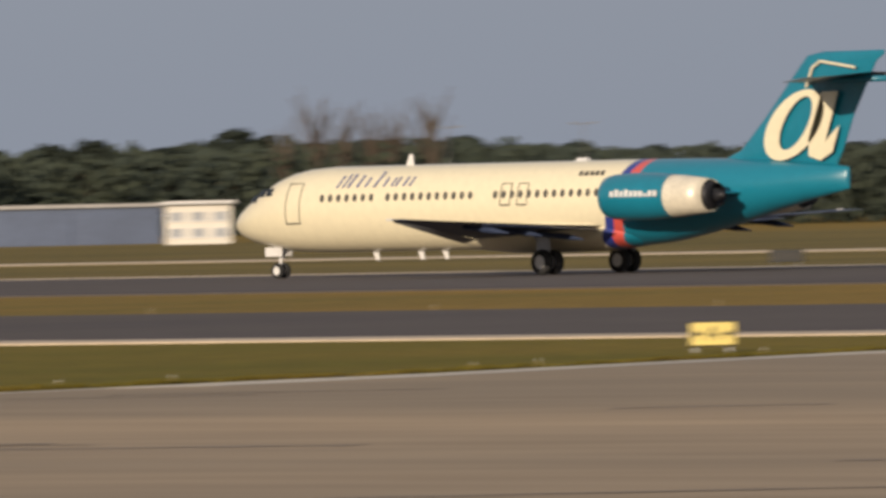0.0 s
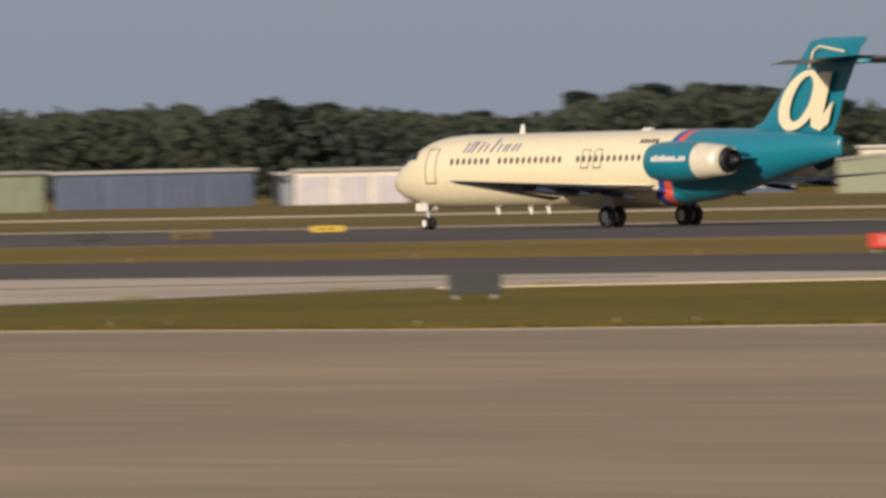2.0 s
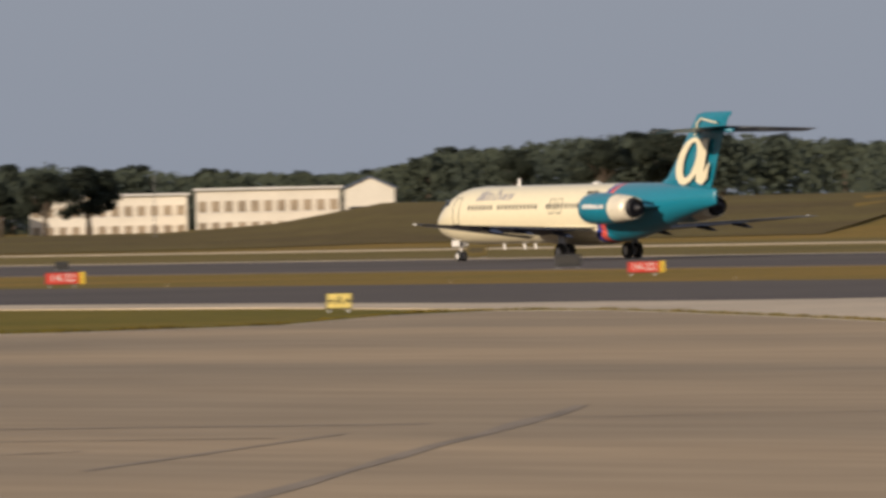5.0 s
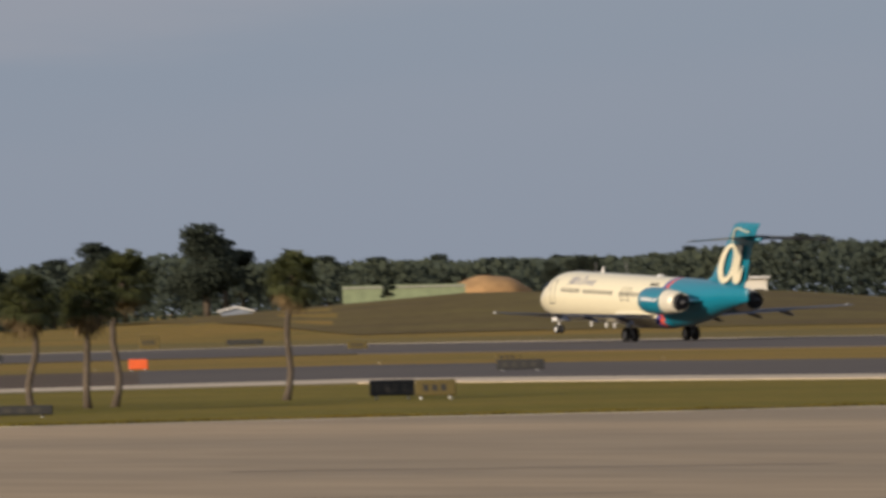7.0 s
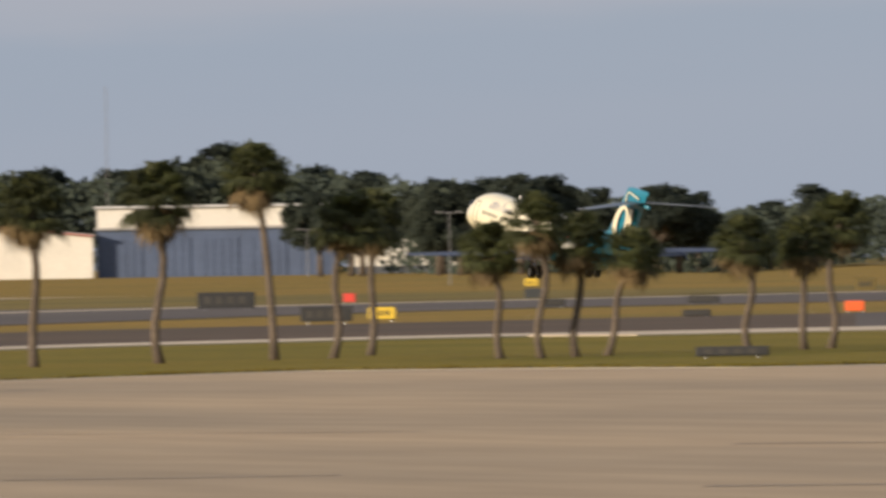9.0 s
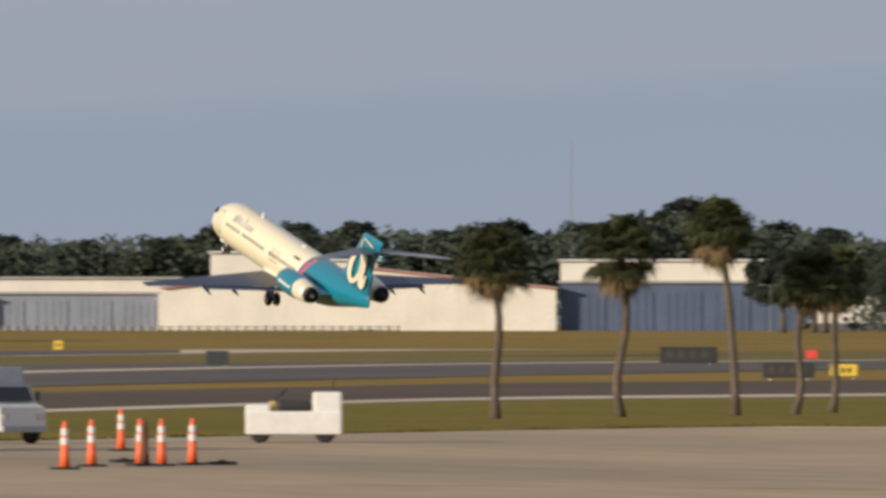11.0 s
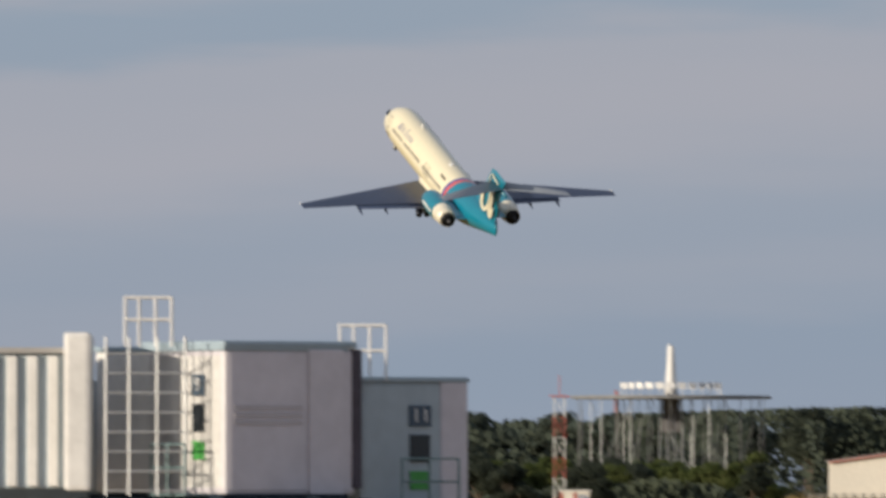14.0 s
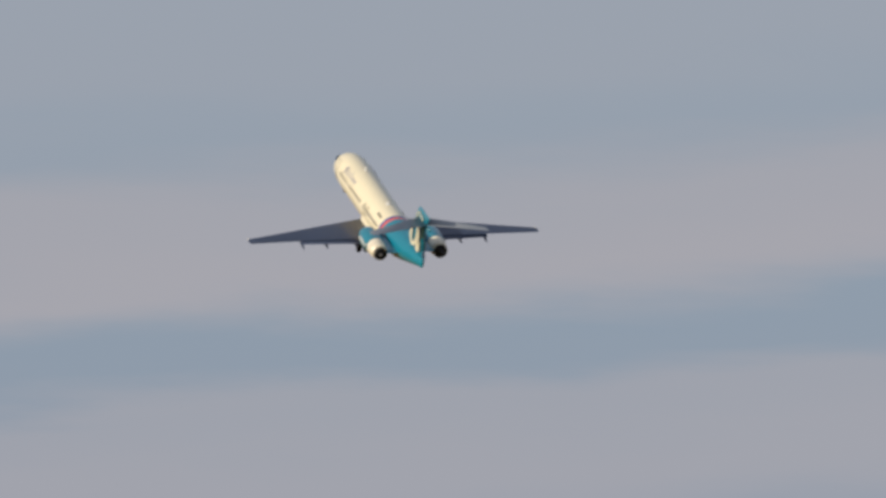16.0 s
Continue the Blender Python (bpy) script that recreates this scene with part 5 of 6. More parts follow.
SIGNS_FAR = [
    (349.5, 681.9, 0.97, 0.97, "black"),
    (361.6, 694.0, 0.88, 0.64, "black"),
    (272.0, 522.0, 1.62, 0.72, "red14"),
    (190.1, 346.0, 0.82, 0.64, "arrowA"),
    (434.8, 758.7, 0.95, 0.79, "yellow"),
    (333.4, 581.3, 1.39, 0.79, "black"),
    (293.1, 504.0, 1.52, 0.68, "red14"),
    (425.7, 755.0, 1.56, 0.98, "brown"),
    (165.0, 367.9, 1.45, 0.65, "black"),
    (164.9, 364.3, 1.30, 0.65, "brown"),
    (231.5, 502.3, 2.12, 0.55, "black"),
    (270.0, 587.4, 1.31, 0.44, "brown"),
    (139.6, 338.1, 2.14, 0.36, "black"),
    (247.4, 582.9, 0.97, 0.63, "orange"),
    (414.4, 953.6, 3.05, 0.56, "black"),
    (233.0, 568.8, 1.39, 0.39, "black"),
    (356.1, 799.8, 1.42, 0.63, "brown"),
    (468.2, 1187.4, 1.38, 1.04, "yellow"),
    (338.5, 857.5, 1.66, 0.83, "dark"),
]
SIGNS_END = [
    (280.8, 708.6, 1.55, 0.55, "black"),
    (295.9, 721.2, 1.93, 0.56, "black"),
    (380.3, 893.8, 1.58, 1.14, "brown"),
    (212.7, 566.4, 2.51, 0.87, "black"),
    (219.2, 576.0, 1.39, 0.78, "yellow"),
    (279.2, 761.9, 3.73, 1.17, "black"),
    (476.4, 1365.6, 3.13, 1.17, "black"),
    (575.0, 1703.8, 3.24, 1.46, "black"),
    (236.0, 727.6, 1.38, 1.03, "dark"),
    (313.5, 830.2, 0.88, 0.80, "red"),
    (155.4, 557.3, 1.10, 0.73, "yellow"),
    (219.1, 835.9, 1.48, 0.78, "black"),
    (84.3, 336.2, 0.88, 0.66, "dark"),
    (253.8, 862.8, 1.83, 0.81, "brown"),
    (172.3, 580.0, 1.23, 0.76, "black"),
    (286.1, 1052.6, 1.18, 1.18, "dark"),
    (340.9, 1098.3, 0.9, 1.0, "yellow"),
]
for row in SIGNS_NEAR + SIGNS_FAR + SIGNS_END:
    sign(*row)


# little edge markers along the paved edges
def edge_marker(p, tint):
    t = thing("edge_marker", "short thin white edge marker stuck in the grass", "marker", "edge markers", Matrix.Translation(p))
    part("stake", rod(B(), (0, 0, -0.05), (0, 0, 0.15), 0.012, 0.01, 8), tint, t)
    part("cap", rod(B(), (0, 0, 0.15), (0, 0, 0.18), 0.016, 0.012, 8), WHITE, t)
    return t


PALE = mat("pale_marker_plastic", (0.6, 0.45, 0.25), 0.6, var=0.1)
M0 = edge_marker(polar(41.0, EDGE_APRON(41.0) + 1.5), PALE)
for k in range(1, 24):
    a = 41.0 + k * 0.82 + 0.31 * math.sin(k * 2.4)
    copy_thing(M0, Matrix.Translation(polar(a, EDGE_APRON(a) + 1.5)))
for k in range(22):
    a = 41.2 + k * 1.3
    copy_thing(M0, Matrix.Translation(polar(a, EDGE_TAXI_B(a) + 2.0)))


# ======== palms ========
def palm(seed, h, label):
    rng = random.Random(seed)
    t = thing("palm", label, "palm tree", "palms along the apron")
    bm = B()
    lean = rng.uniform(-0.5, 0.5)
    pts = [Vector((lean * (k / 8) ** 1.6, 0.15 * math.sin(k), h * k / 8 - 0.05)) for k in range(9)]
    rings = []
    for k, p in enumerate(pts):
        r = 0.125 - 0.035 * k / 8 + (0.04 if k == 0 else 0) + (0.03 if k == 8 else 0)
        rings.append([p + Vector((r * math.cos(a), r * math.sin(a), 0)) for a in [2 * math.pi * i / 10 for i in range(10)]])
    loft(bm, rings)
    part("trunk", bm, BARK, t, "ringed grey-brown trunk", smooth=True)
    top = pts[-1]
    for name, count, material, lo, hi, label2 in (("crown", 78, FROND, -0.55, 1.35, "fan fronds, dark green"), ("dry_skirt", 18, DRYFROND, -1.35, -0.45, "hanging dry brown fronds")):
        vs, fs = [], []
        for i in range(count):
            a, e = rng.uniform(0, 6.283), rng.uniform(lo, hi)
            out = Vector((math.cos(a) * math.cos(e), math.sin(a) * math.cos(e), math.sin(e)))
            stem = rng.uniform(0.45, 0.8) if name == "crown" else rng.uniform(0.25, 0.6)
            root = top + Vector((0, 0, -0.12))
            hub = root + out * stem + Vector((0, 0, -0.08))
            side = out.cross(Vector((0, 0, 1)))
            side = side.normalized() if side.length > 0.05 else Vector((1, 0, 0))
            up = side.cross(out).normalized()
            k = len(vs)
            for q in (root + side * 0.02, root - side * 0.02, hub - side * 0.012, hub + side * 0.012):
                vs.append(tuple(q))
            fs.append((k, k + 1, k + 2, k + 3))
            blades = 13
            for j in range(blades):
                b = (j / (blades - 1) - 0.5) * 2.9
                ln = rng.uniform(0.5, 0.72) * (1 - 0.12 * abs(b))
                way = (out * math.cos(b) + side * math.sin(b)).normalized()
                mid = hub + way * ln * 0.6 + up * 0.05 * math.cos(b)
                tip = hub + way * ln + Vector((0, 0, -0.16 - 0.12 * rng.random()))
                wd = way.cross(up).normalized() * 0.045
                k = len(vs)
                for q in (hub, mid + wd, tip, mid - wd):
                    vs.append(tuple(q))
                fs.append((k, k + 1, k + 2, k + 3))
        leaf_part(name, vs, fs, material, t, label2)
    return t


PALMS = [palm(3, 3.6, "cabbage palm with a round green head, on the verge"), palm(8, 4.4, "tall cabbage palm with brown hanging fronds, on the verge"), palm(15, 5.6, "tallest cabbage palm with a ragged head, on the verge")]
first = set()
for k, x, y, s, turn, tilt in ((0, 137.5, 351.3, 0.95, 0.3, 0), (1, 138.2, 349.7, 0.96, 1.2, 1), (0, 140.3, 352.2, 1.06, 2.1, 0), (0, 142.5, 355.1, 0.98, 3.3, 10), (0, 150.0, 361.9, 1.03, 0.9, 1), (0, 152.7, 363.9, 1.02, 2.6, -3),
                           (1, 155.0, 367.2, 1.0, 4.0, 2), (1, 164.6, 375.5, 0.98, 5.1, 6), (1, 123.2, 352.9, 1.16, 0.1, 3), (1, 128.9, 357.7, 1.22, 1.9, -1), (2, 134.5, 362.8, 1.05, 2.8, 0), (1, 137.0, 364.3, 1.05, 3.9, 4), (1, 141.4, 372.6, 1.06, 5.5, 5)):
    az = math.atan2(y, x)
    m = Matrix.Translation((x, y, 0.012)) @ Matrix.Rotation(radians(tilt), 4, Vector((math.cos(az), math.sin(az), 0))) @ Matrix.Rotation(turn, 4, "Z") @ Matrix.Diagonal((s, s, s, 1))
    if k in first:
        copy_thing(PALMS[k], m)
    else:
        first.add(k)
        PALMS[k].matrix_basis = m


# ======== apron things ========
def cone(x, y, grimy_shadow=None):
    t = thing("traffic_cone", "grimy delineator cone with its shadow painted dark brown, beside clean ones" if grimy_shadow else "tall orange delineator cone with two white bands", "traffic cone", "cones on the apron", Matrix.Translation((x, y, 0.03)))
    bm = B()
    loft(bm, [[(0.24 * c, 0.24 * s, z) for c, s in ((1, 1), (-1, 1), (-1, -1), (1, -1))] for z in (0.0, 0.05)])
    part("base", bm, RUBBER, t, "black rubber base")
    prof = ((0.11, 0.05), (0.088, 0.28), (0.068, 0.60), (0.058, 0.84), (0.036, 0.90), (0.048, 0.95))
    part("body", loft(B(), [[(r * math.cos(2 * math.pi * i / 14), r * math.sin(2 * math.pi * i / 14), z) for i in range(14)] for r, z in prof]), grimy_shadow or ORANGE, t, "dirty tube with shadow in its brown" if grimy_shadow else "orange plastic tube", smooth=True)
    for z0, z1, r in ((0.49, 0.63, 0.081), (0.67, 0.81, 0.070)):
        part("band", loft(B(), [[(r * math.cos(2 * math.pi * i / 14), r * math.sin(2 * math.pi * i / 14), z) for i in range(14)] for z in (z0, z1)], caps=False), grimy_shadow or WHITE, t, "reflective band", smooth=True)
    return t


C0 = cone(73.2, 235.4)
for x, y in ((75.1, 239.7), (84.6, 267.8), (76.6, 241.2), (76.7, 240.1), (77.9, 241.8), (69.8, 260.3), (69.8, 258.0), (70.0, 255.7), (72.2, 258.4), (71.7, 256.3), (73.1, 259.3), (74.8, 256.5), (74.7, 254.3), (76.7, 257.1), (68.6, 251.8)):
    copy_thing(C0, Matrix.Translation((x, y, 0.03)))

# this dark brown holds the cone's dirt and its shadow together
GRIMY_SHADOW = mat("grimy_shadowed_plastic", (0.14, 0.055, 0.03), 0.8, var=0.2, scale=3)
cone(76.4, 240.3, GRIMY_SHADOW)
cone(74.2, 256.0, GRIMY_SHADOW)
for x, y in ((78.6, 242.0), (77.9, 246.4)):
    weight = thing("rubber_weight", "flat black rubber weight lying on the apron", "rubber weight", "rubber weights", Matrix.Translation((x, y, 0.03)))
    part("slab", box(B(), -0.26, -0.2, 0.0, 0.26, 0.2, 0.07, 0.02), RUBBER, weight)
    part("grip", box(B(), -0.08, -0.03, 0.07, 0.08, 0.03, 0.10, 0.01), RUBBER, weight)


def tyre(parent, x, y, r, w):
    return wheel("wheel", parent, x, y, r, r, w, SOOT)


def baggage_tractor(x, y, turn, body_mat, label, s=1.0):
    """Low tow tractor; local x is forward."""
    az = math.degrees(math.atan2(y, x))
    t = thing("tow_tractor", label, "tow tractor", "tow tractors", Matrix.Translation((x, y, 0.03)) @ Matrix.Rotation(radians(az - 90 + turn), 4, "Z") @ Matrix.Diagonal((s, s, s, 1)))
    bm = B()
    box(bm, -1.15, -0.64, 0.20, 1.15, 0.64, 0.76, 0.05)
    box(bm, 0.55, -0.6, 0.6, 1.15, 0.6, 0.92, 0.06)
    part("body", bm, body_mat, t, "painted steel body")
    bm = B()
    box(bm, -1.15, -0.6, 0.55, -0.45, 0.6, 1.22, 0.07)
    part("rear_housing", bm, body_mat, t, "raised rear housing")
    part("side_panel", box(B(), -1.0, -0.645, 0.36, -0.1, -0.622, 0.56, 0.01), mat("grey_access_panel", (0.30, 0.31, 0.33), 0.5, var=0.1), t, "grey access panel")
    part("front_grille", box(B(), 0.62, -0.625, 0.66, 1.08, -0.603, 0.84, 0.005), SOOT, t, "dark grille")
    part("steering_wheel", rod(B(), (0.30, 0.15, 1.12), (0.34, 0.15, 1.16), 0.2, 0.2, 14), BLACK, t, "black steering wheel")
    part("seat", box(B(), -0.44, -0.6, 0.76, 0.42, 0.6, 1.02, 0.1), BLACK, t, "long black padded seat")
    part("console", box(B(), 0.42, -0.5, 0.6, 0.58, 0.5, 1.0, 0.04), mat("tan_console", (0.5, 0.35, 0.12), 0.6, var=0.1), t, "tan console")
    bm = B()
    rod(bm, (-0.95, 0.5, 1.2), (-0.95, 0.5, 1.52), 0.03, n=6)
    rod(bm, (-0.95, -0.5, 1.2), (-0.95, -0.5, 1.52), 0.03, n=6)
    rod(bm, (-0.95, -0.5, 1.5), (-0.95, 0.5, 1.5), 0.03, n=6)
    part("rail", bm, BLACK, t, "black tubular rail")
    for sx in (-0.75, 0.8):
        for sy in (-0.56, 0.56):
            tyre(t, sx, sy * 0.86, 0.25, 0.2)
    for sx in (-0.9, 0.85):
        bm = B()
        rod(bm, (sx, -0.64, 0.75), (sx, -0.60, 0.75), 0.07, n=12)
        part("marker_lamp", bm, BLACK, t)
    return t


baggage_tractor(94.2, 284.5, 180, WHITE, "white baggage tow tractor with a black seat, parked")
baggage_tractor(79.7, 291.8, 180, mat("dull_blue_paint", (0.085, 0.125, 0.185), 0.5, var=0.08), "dull blue tow tractor beside a baggage cart", 0.9)


def baggage_cart(x, y, turn):
    az = math.degrees(math.atan2(y, x))
    t = thing("baggage_cart", "grey flat baggage cart with low metal sides", "baggage cart", m=Matrix.Translation((x, y, 0.03)) @ Matrix.Rotation(radians(az - 90 + turn), 4, "Z"))
    navy = mat("dark_cart_steel", (0.085, 0.10, 0.13), 0.5, metal=0.3, var=0.15, scale=2)
    part("deck", box(B(), -0.85, -0.65, 0.36, 0.85, 0.65, 0.46, 0.02), navy, t)
    for sy in (-0.65, 0.62):
        part("side", box(B(), -0.85, sy, 0.46, 0.85, sy + 0.03, 0.72, 0.005), navy, t)
        part("top_rail", box(B(), -0.85, sy - 0.01, 0.72, 0.85, sy + 0.04, 0.76, 0.005), SOOT, t)
    for sx in (-0.87, -0.8):
        part("end_post", box(B(), sx - 0.03, -0.64 if sx < -0.85 else -0.3, 0.3, sx + 0.05, -0.56 if sx < -0.85 else -0.2, 0.8, 0.01), WHITE, t)
    part("end_board", box(B(), -0.90, -0.55, 0.40, -0.86, 0.65, 0.70, 0.01), WHITE, t)
    for sx in (-0.6, 0.6):
        for sy in (-0.5, 0.5):
            tyre(t, sx, sy, 0.17, 0.14)
    part("tow_bar", rod(B(), (0.85, 0, 0.32), (1.3, 0, 0.3), 0.03, n=6), STEEL, t)


baggage_cart(77.3, 289.6, 0)


def box_truck(x, y, turn, s):
    az = math.degrees(math.atan2(y, x))
    t = thing("box_truck", "small white box truck with ribbed sides, shade painted grey, parked", "truck", m=Matrix.Translation((x, y, 0.03)) @ Matrix.Rotation(radians(az - 90 + turn), 4, "Z") @ Matrix.Diagonal((s, s, s, 1)))
    # shade of the box's unlit face is put into this grey
    body = part("cargo_box", box(B(), -1.35, -0.8, 0.45, 0.55, 0.85, 1.98, 0.03), mat("shaded_grey_box_paint", (0.42, 0.45, 0.50), 0.5, var=0.08, scale=0.8), t, "cargo box with its shaded grey painted on")
    for sy in (-1, 1):
        for k in range(4):
            x0 = -1.33 + k * 0.475
            part("rib", box(B(), x0, sy * 0.85 - 0.09, 0.5, x0 + 0.36, sy * 0.85 + 0.05, 1.96, 0.05), WHITE, body, "white rounded side rib")
    bm = B()
    prof = [(0.6, 0.35), (0.6, 1.5), (0.9, 1.5), (1.1, 1.05), (1.45, 0.95), (1.5, 0.35)]
    loft(bm, [[(a, sy * 0.78, b) for a, b in prof] for sy in (-1, 1)])
    cab = part("cab", bm, WHITE, t, "white cab")
    part("windscreen", loft(B(), [[(0.93, sy * 0.68, 1.46), (1.12, sy * 0.68, 1.10), (1.15, sy * 0.68, 1.10), (0.96, sy * 0.68, 1.48)] for sy in (-1, 1)]), GLASS, cab, "dark windscreen")
    for sy in (-1, 1):
        part("side_window", box(B(), 0.66, sy * 0.785 - 0.01, 1.05, 0.92, sy * 0.785 + 0.01, 1.4, 0.004), GLASS, cab)
        part("headlight", box(B(), 1.44, sy * 0.6 - 0.1, 0.62, 1.51, sy * 0.6 + 0.1, 0.78, 0.01), BAREMETAL, cab)
        part("mirror", box(B(), 1.0, sy * 0.92 - 0.05, 1.12, 1.06, sy * 0.92 + 0.05, 1.36, 0.01), BLACK, cab)
    part("bumper", box(B(), 1.44, -0.76, 0.3, 1.56, 0.76, 0.46, 0.02), STEEL, t)
    for sx in (-0.85, 1.0):
        for sy in (-0.72, 0.72):
            tyre(t, sx, sy, 0.3, 0.2)


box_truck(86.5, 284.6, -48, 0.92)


def light_aircraft(az, d, turn):
    t = thing("light_aircraft", "small white parked light aircraft on the far grass", "airplane", "parked light aircraft", facing(az, d) @ Matrix.Rotation(radians(turn), 4, "Z"))
    st = ((3.2, 0.1, 1.2), (2.9, 0.42, 1.2), (1.5, 0.58, 1.3), (0, 0.58, 1.35), (-1.5, 0.36, 1.35), (-4.2, 0.12, 1.45))
    part("fuselage", loft(B(), [[(x, r * math.cos(2 * math.pi * i / 16), z + r * math.sin(2 * math.pi * i / 16)) for i in range(16)] for x, r, z in st]), WHITE, t, smooth=True)
    part("wing", loft(B(), [airfoil(1.1, -0.4, y, 0.95 + abs(y) * 0.05, 0.12, 8) for y in (-5, 0, 5)]), WHITE, t, smooth=True)
    part("tailplane", loft(B(), [airfoil(-3.4, -4.2, y, 1.5, 0.06, 6) for y in (-1.6, 1.6)]), WHITE, t)
    part("fin", loft(B(), [[(-3.2, 0.05, 1.5), (-4.3, 0.05, 1.5), (-4.3, -0.05, 1.5), (-3.2, -0.05, 1.5)], [(-3.9, 0.03, 2.7), (-4.5, 0.03, 2.7), (-4.5, -0.03, 2.7), (-3.9, -0.03, 2.7)]]), WHITE, t)
    part("canopy", loft(B(), [[(x, r * math.cos(math.pi * i / 8), z + r * math.sin(math.pi * i / 8)) for i in range(9)] for x, r, z in ((1.6, 0.1, 1.75), (0.9, 0.45, 1.7), (-0.2, 0.45, 1.7), (-1.0, 0.1, 1.65))]), GLASS, t, smooth=True)
    for x, y in ((2.2, 0), (-0.2, 1.1), (-0.2, -1.1)):
        bm = rod(B(), (x, y, 0.2), (x, y * 0.5, 1.0), 0.05, n=6)
        part("gear_leg", bm, STEEL, t)
        wheel("tyre", t, x, y, 0.2, 0.2, 0.12)


light_aircraft(54.42, 1010, 20)
light_aircraft(54.12, 1015, 200)


# ======== passenger boarding bridges ========
BR = facing(76.25, 268, 0.0)


def bridge_cab(t, x0, x1, y0, y1, z0, z1, wall_mat, label, number, nx, post_y):
    """Bridge head between two corners, with a door, a number board and railings on its front."""
    cab = part("cab", box(B(), x0, y0, z0, x1, y1, z1, 0.12), wall_mat, t, label)
    part("roof_edge", box(B(), x0 - 0.06, y0 - 0.06, z1 - 0.02, x1 + 0.06, y1 + 0.06, z1 + 0.1, 0.04), SLATE, t, "rounded roof edge")
    part("floor_beam", box(B(), x0 - 0.1, y0 - 0.1, z0 - 0.26, x1 + 0.1, y1, z0 - 0.01, 0.03), NAVYSTEEL, t, "dark floor beam")
    board = part("number_board", box(B(), nx - 0.24, y0 - 0.05, z1 - 0.98, nx + 0.24, y0 - 0.004, z1 - 0.52, 0.01), mat("number_board_navy", (0.05, 0.08, 0.12), 0.5, var=0.1), cab, "dark number board")
    for k, digit in enumerate(number):
        words(digit, 0.40, cab, (nx + (k - (len(number) - 1) / 2) * 0.21, y0 - 0.055, z1 - 0.75), WHITE, "white gate number digit")
    part("window", box(B(), nx - 0.22, y0 - 0.04, z1 - 1.75, nx + 0.22, y0 - 0.004, z1 - 1.15, 0.01), GLASS, cab, "dark door window")
    part("green_panel", box(B(), nx - 0.22, y0 - 0.04, z1 - 2.35, nx + 0.22, y0 - 0.004, z1 - 1.95, 0.01), mat("bright_green_notice", (0.06, 0.32, 0.06), 0.5, var=0.08), cab, "bright green notice")
    rail = B()
    for zz in (z0 + 0.55, z0 + 1.05):
        rod(rail, (nx - 0.8, y0 - 0.7, zz), (nx + 0.45, y0 - 0.7, zz), 0.025, n=6)
    for xx in (nx - 0.8, nx - 0.2, nx + 0.45):
        rod(rail, (xx, y0 - 0.7, z0), (xx, y0 - 0.7, z0 + 1.05), 0.025, n=6)
    box(rail, nx - 0.85, y0 - 0.75, z0 - 0.06, nx + 0.5, y0 - 0.06, z0)
    part("landing", rail, mat("teal_grey_rail", (0.16, 0.24, 0.25), 0.5, metal=0.3, var=0.1), cab, "railed service landing")
    return cab


def roof_rails(t, x, y, z, w, h):
    for xx in (x, x + w * 0.3, x + w * 0.65, x + w):
        for yy in (y, y + 0.7):
            part("rail_post", rod(B(), (xx, yy, z - 0.1), (xx, yy, z + h), 0.03, n=6), WHITE, t)
    for zz in (z + h * 0.5, z + h):
        for a, b in (((x, y), (x + w, y)), ((x, y + 0.7), (x + w, y + 0.7)), ((x, y), (x, y + 0.7)), ((x + w, y), (x + w, y + 0.7))):
            part("rail_bar", rod(B(), (*a, zz), (*b, zz), 0.03, n=6), WHITE, t)


def turned(t, before, m):
    """Turns all parts of t made since then by m, within the bridge."""
    for ob in t.children_recursive:
        if ob in before:
            continue
        if ob.matrix_basis == Matrix.Identity(4):
            ob.data.transform(m)
        else:
            ob.matrix_basis = m @ ob.matrix_basis


